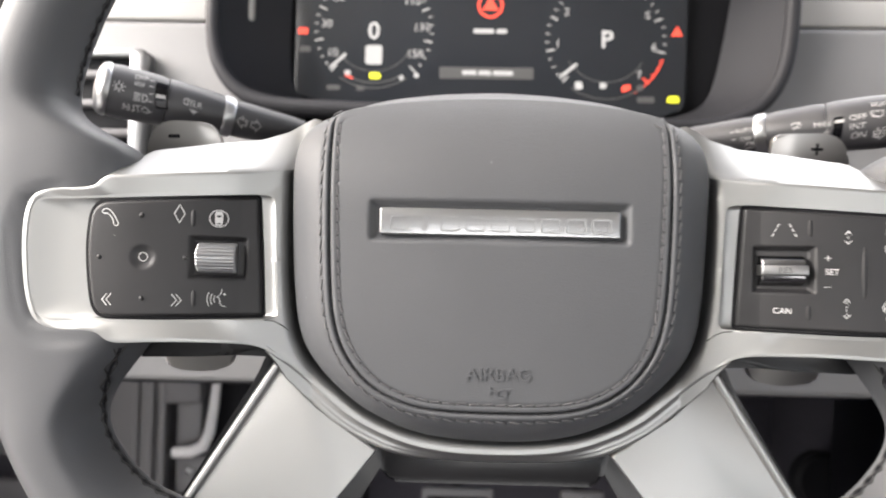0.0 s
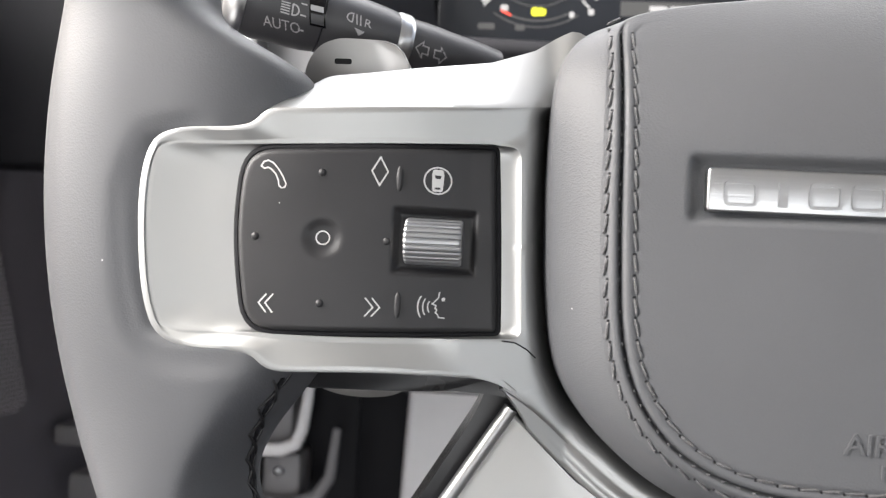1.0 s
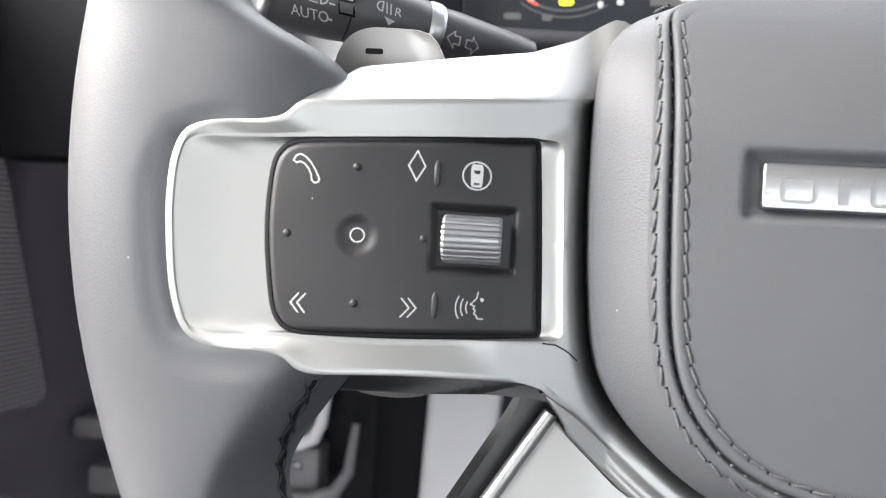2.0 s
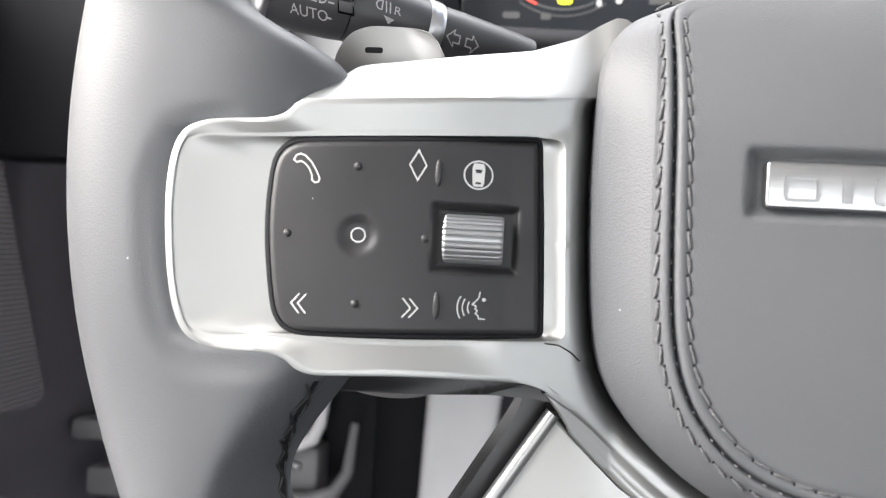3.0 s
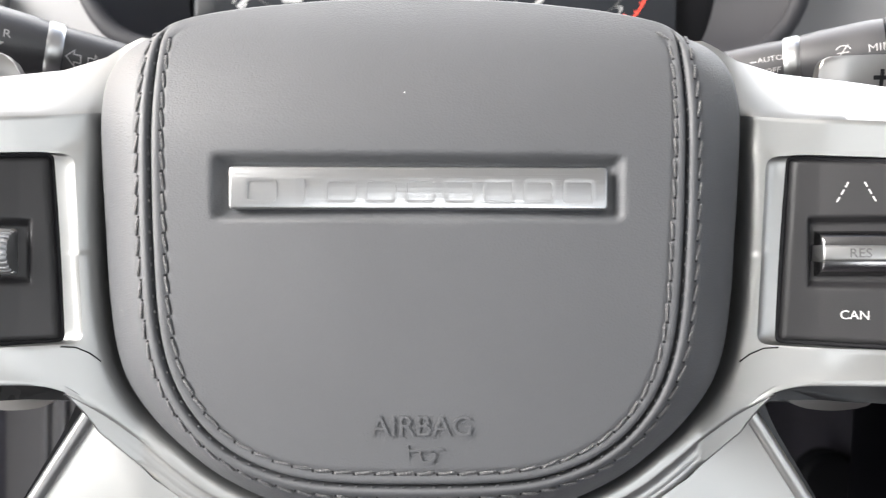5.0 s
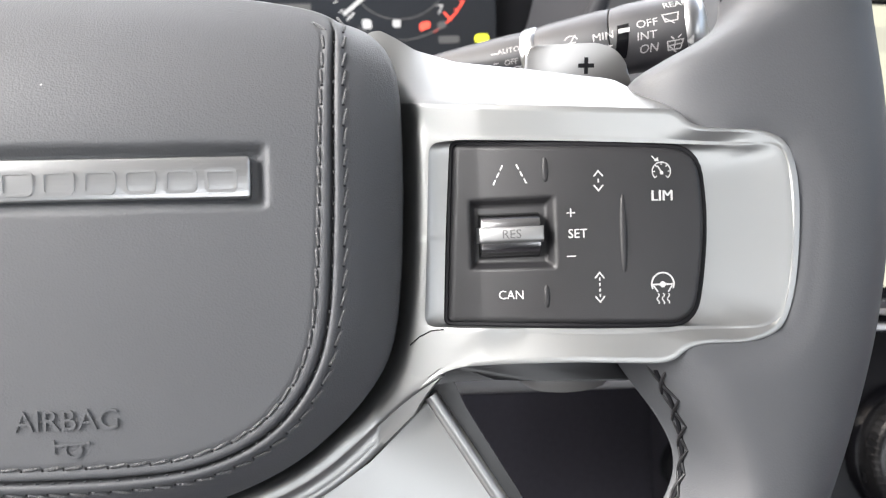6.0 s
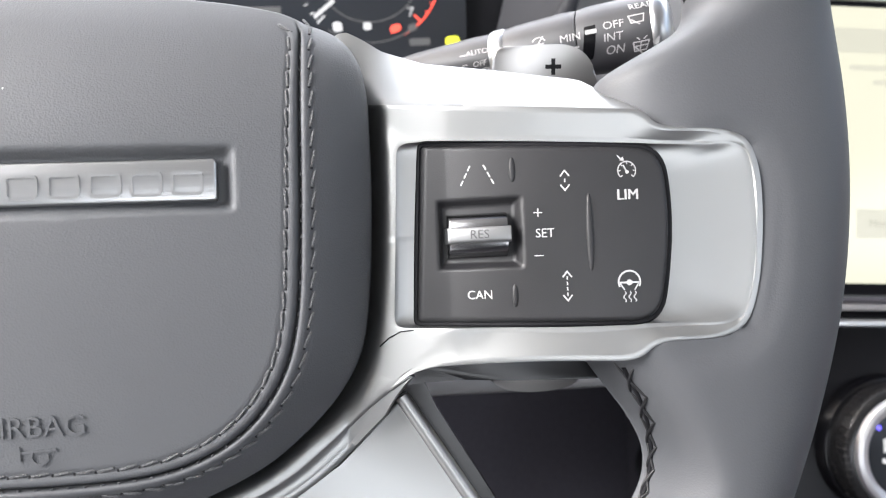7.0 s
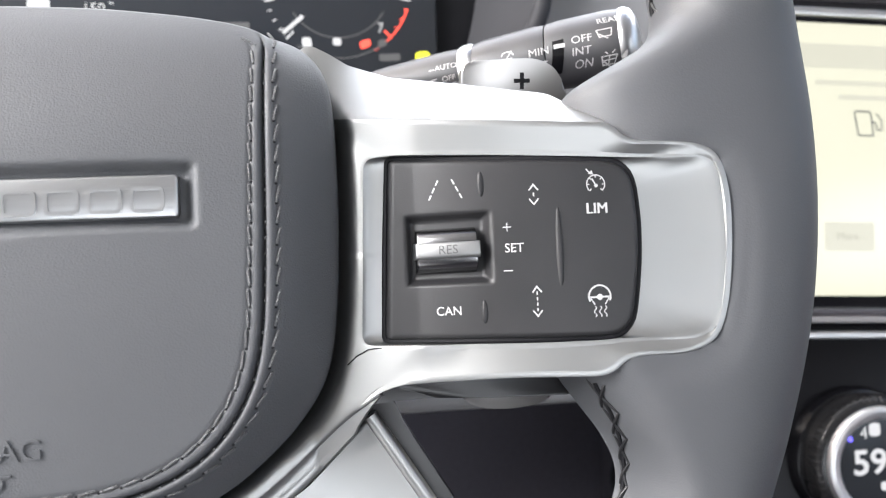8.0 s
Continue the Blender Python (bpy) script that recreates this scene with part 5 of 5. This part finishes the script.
part("skirt", turned(315.5, -102.0, [(34.0, 206), (34.0, 200), (33.0, 198), (30.5, 197.5)]), GLOSS, knob)
part("grip", turned(315.5, -102.0, [(31.2, 201), (31.2, 187), (30.4, 185.2), (28.4, 184.4), (27.2, 184.2)], 96, False), GLOSSGREY, knob, "dark knurled grip", sharp=50)
for k in range(60):
    a = 2 * math.pi * k / 60
    c, q = math.cos(a), math.sin(a)
    part("knurl", tube([(315.5 + r * c, y, -102.0 + r * q) for r, y in ((31.3, 199), (31.3, 187.5), (30.6, 185.8), (28.8, 184.6))], 0.55, 6), GLOSSGREY, knob)
part("metal_ring", turned(315.5, -102.0, [(27.4, 186), (27.2, 183.0), (26.4, 181.6), (24.8, 180.9), (22.6, 181.4), (21.4, 182.6), (21.1, 185)], 64, False), KNOBMETAL, knob, "satin metal ring")
part("knob_display", turned(315.5, -102.0, [(21.5, 185), (21.5, 183.2), (5, 183)]), SCREEN, knob, "black glass display")
kd = lambda x, z: 183.0
part("number_mark", printed([lettering("59", 309.3, -100.6, 11.0, bold=0.03, squeeze=1.1)], kd, 0.25), LIT, knob, "lit number 59")
part("number_mark", printed([lettering("4", 307.0, -86.8, 5.5)], kd, 0.25), LIT, knob)
part("fan_symbol", printed([filled(rounded([(309.6, -82.2), (315.4, -82.2), (315.4, -88.4), (309.6, -88.4)], 2, 3))], kd, 0.25), LIT, knob)
part("small_symbol", printed([filled(rounded([(314.0, -109.5), (319.0, -109.5), (319.0, -113.5), (314.0, -113.5)], 1, 3))], kd, 0.25), LIT, knob)
part("blue_dot", printed([filled(ring(300.1, -89.0, 1.3, 10))], kd, 0.25), LITBLUE, knob)


# ---- footwell, door and cabin, still in the wheel's frame ----
door = thing("driver_door", (-430, 300, -150), "dark grey driver's door trim with perforated speaker panel", "car door")
# The card's unseen rear is left off to let the added footwell lamp through.
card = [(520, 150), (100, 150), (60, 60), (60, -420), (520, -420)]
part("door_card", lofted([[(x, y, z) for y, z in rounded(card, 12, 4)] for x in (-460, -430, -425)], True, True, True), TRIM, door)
panel = lofted([[(x, y, z) for y, z in rounded([(120, 90), (318, 90), (341, 47), (407, -126), (396, -132), (120, -118)], 5, 3)] for x in (-428, -421, -419.5)], True, True, True)
part("speaker_panel", panel, PERFORATED, door, "perforated grey speaker panel")
part("armrest", box(-430, -385, 70, 330, -200, -170, 12), TRIM, door)
part("pocket", box(-430, -395, 100, 480, -330, -230, 10), TRIM, door)

for y0, z0, z1, x0, x1 in ((440, -166, -150, -418, -384), (440, -208, -186, -404, -352)):
    part("hinge_strap", box(x0, x1, y0, y0 + 24, z0, z1, 4), LIDGREY, door, "grey door hinge strap")
kick = thing("kick_panel", (-300, 520, -250), "grey moulded kick panel with lever and bolt", "kick panel")
part("side_panel", box(-345, -282, 500, 640, -420, -60, 12), LIDGREY, kick)
for x in (-306, -292, -281):
    part("rib", box(x - 3, x + 3, 492, 510, -400, -70, 2.5), LIDGREY, kick)
part("upper_box", box(-288, -246, 494, 540, -128, -70, 5), LIDGREY, kick)
part("cross_bar", tube([(-250, 500, -98), (-220, 498, -99), (-185, 500, -101)], 4.0, 14), LIDGREY, kick)
part("lever", tube([(-231, 492, -104), (-233, 491, -130), (-236, 490, -152), (-241, 489, -164), (-252, 488, -169), (-268, 488, -170)], [4.2, 4.6, 5.2, 5.6, 5.4, 5.0], 16), PALEGREY, kick, "pale release lever with a bent foot")
part("cover_panel", box(-270, -246, 500, 540, -168, -120, 4), LIDGREY, kick)
part("lower_box", box(-270, -238, 500, 540, -215, -174, 5), LIDGREY, kick)
part("lower_lip", tube([(-272, 490, -212), (-245, 488, -214), (-222, 490, -206), (-212, 492, -190), (-208, 494, -150)], [5, 6, 6, 5, 3.5], 14), LIDGREY, kick, "curved moulded lip")
part("backing", box(-330, -120, 545, 560, -300, -60, 4), BLACK, kick)
bolt = bmesh.new()
bmesh.ops.create_uvsphere(bolt, u_segments=16, v_segments=10, radius=5)
for v in bolt.verts:
    v.co = (-256 + v.co.x, 499 + v.co.y * 0.6, -189 + v.co.z * 0.7)
part("bolt", bolt, BRIGHT, kick, "bright bolt head")
pillar = thing("pedal_box", (-128, 500, -200), "grey moulded pedal box beside the column", "pedal box")
part("arm", prism([(-150, -85), (-88, -85), (-104, -235), (-156, -235)], 490, 540, 8), PALEGREY, pillar, "pale grey moulded arm")
part("mount", box(-200, -95, 540, 560, -240, -60, 6), BLACK, pillar)
for x0, x1, nm in ((-40, 22, "brake_pedal"), (78, 116, "accelerator_pedal")):
    p = thing(nm, ((x0 + x1) / 2, 450, -200), "metal-faced " + nm.replace("_", " ") + " with rubber studs", "pedal", "pedals")
    part("pad", box(x0, x1, 444, 456, -240 if x0 > 0 else -225, -184, 4), LIDGREY, p)
    for k in range(3):
        part("stud", box(x0 + 5, x1 - 5, 441, 446, -196 - 12 * k, -191 - 12 * k, 1.5), BLACK, p)
    part("arm", box((x0 + x1) / 2 - 6, (x0 + x1) / 2 + 6, 456, 470, -215, -60, 3), BLACK, p)
tunnel = thing("console_side", (300, 430, -200), "dark carpeted console side with a rubber vent", "console side")
part("side", box(318, 360, 300, 620, -420, -60, 10), CARPET, tunnel)
part("grommet", turned(300, -170, [(24, 460), (24, 446), (20, 442), (10, 442)]), BLACK, tunnel)
part("bulkhead", box(-330, 330, 620, 640, -460, 0, 2), CARPET, tunnel)


# ---- cabin shell, in the world's own axes (metres) ----
def slab(name, x0, x1, y0, y1, z0, z1, mat, label="", rot=None):
    bm = bmesh.new()
    bmesh.ops.create_cube(bm, size=1)
    for v in bm.verts:
        v.co = (v.co.x * (x1 - x0), v.co.y * (y1 - y0), v.co.z * (z1 - z0))
    me = bpy.data.meshes.new(name)
    bm.to_mesh(me)
    bm.free()
    me.materials.append(mat)
    ob = new(name, me)
    ob.matrix_world = pose((x0 + x1) / 2, (y0 + y1) / 2, (z0 + z1) / 2, *(rot or (0, 0, 0)))
    return tagged(ob, label, "", "", "structure")


slab("floor", -0.52, 1.20, -1.9, 1.1, -0.04, 0.0, CARPET, "dark carpeted cabin floor")
# Left side is split to leave a gap for the added footwell lamp.
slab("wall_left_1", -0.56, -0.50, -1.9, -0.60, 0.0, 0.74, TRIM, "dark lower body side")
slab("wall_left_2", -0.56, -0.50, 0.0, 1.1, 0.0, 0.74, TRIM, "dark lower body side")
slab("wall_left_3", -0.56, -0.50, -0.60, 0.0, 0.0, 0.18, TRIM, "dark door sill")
slab("wall_right", 1.16, 1.22, -1.9, 1.1, 0.0, 0.74, TRIM, "dark lower body side")
slab("wall_front", -0.52, 1.20, 1.04, 1.10, 0.0, 0.70, TRIM, "dark bulkhead under the windscreen")
slab("wall_back", -0.52, 1.20, -1.95, -1.88, 0.0, 0.73, TRIM, "dark rear cabin wall")
slab("ceiling", -0.52, 1.20, -1.9, 0.15, 1.24, 1.28, HEADLINER, "pale cloth headliner")
# Unseen side panels, widened to block light from the rear side windows.
for nm, x0, x1, y0, y1 in (("trim_1", -0.55, -0.48, -0.92, -0.42), ("trim_2", 1.14, 1.21, -0.70, -0.40), ("trim_6", 1.14, 1.21, -1.92, -1.40), ("trim_3", -0.55, -0.48, -1.92, -0.92)):
    slab(nm, x0, x1, y0, y1, 0.74, 1.26, HEADLINER, "pale cloth door pillar, widened to block side light")
slab("trim_4", -0.55, -0.48, 0.10, 1.16, 0.95, 1.02, HEADLINER, "pale windscreen pillar", (-32, 0, 0))
slab("trim_5", 1.14, 1.21, 0.10, 1.16, 0.95, 1.02, HEADLINER, "pale windscreen pillar", (-32, 0, 0))
slab("ground", -60, 60, -60, 60, -0.62, -0.6, material("pale concrete ground", (0.42, 0.41, 0.40), 0.9, bump=0.4, scale=60, vary=0.2, vary_scale=1.5), "pale concrete ground outside the car")
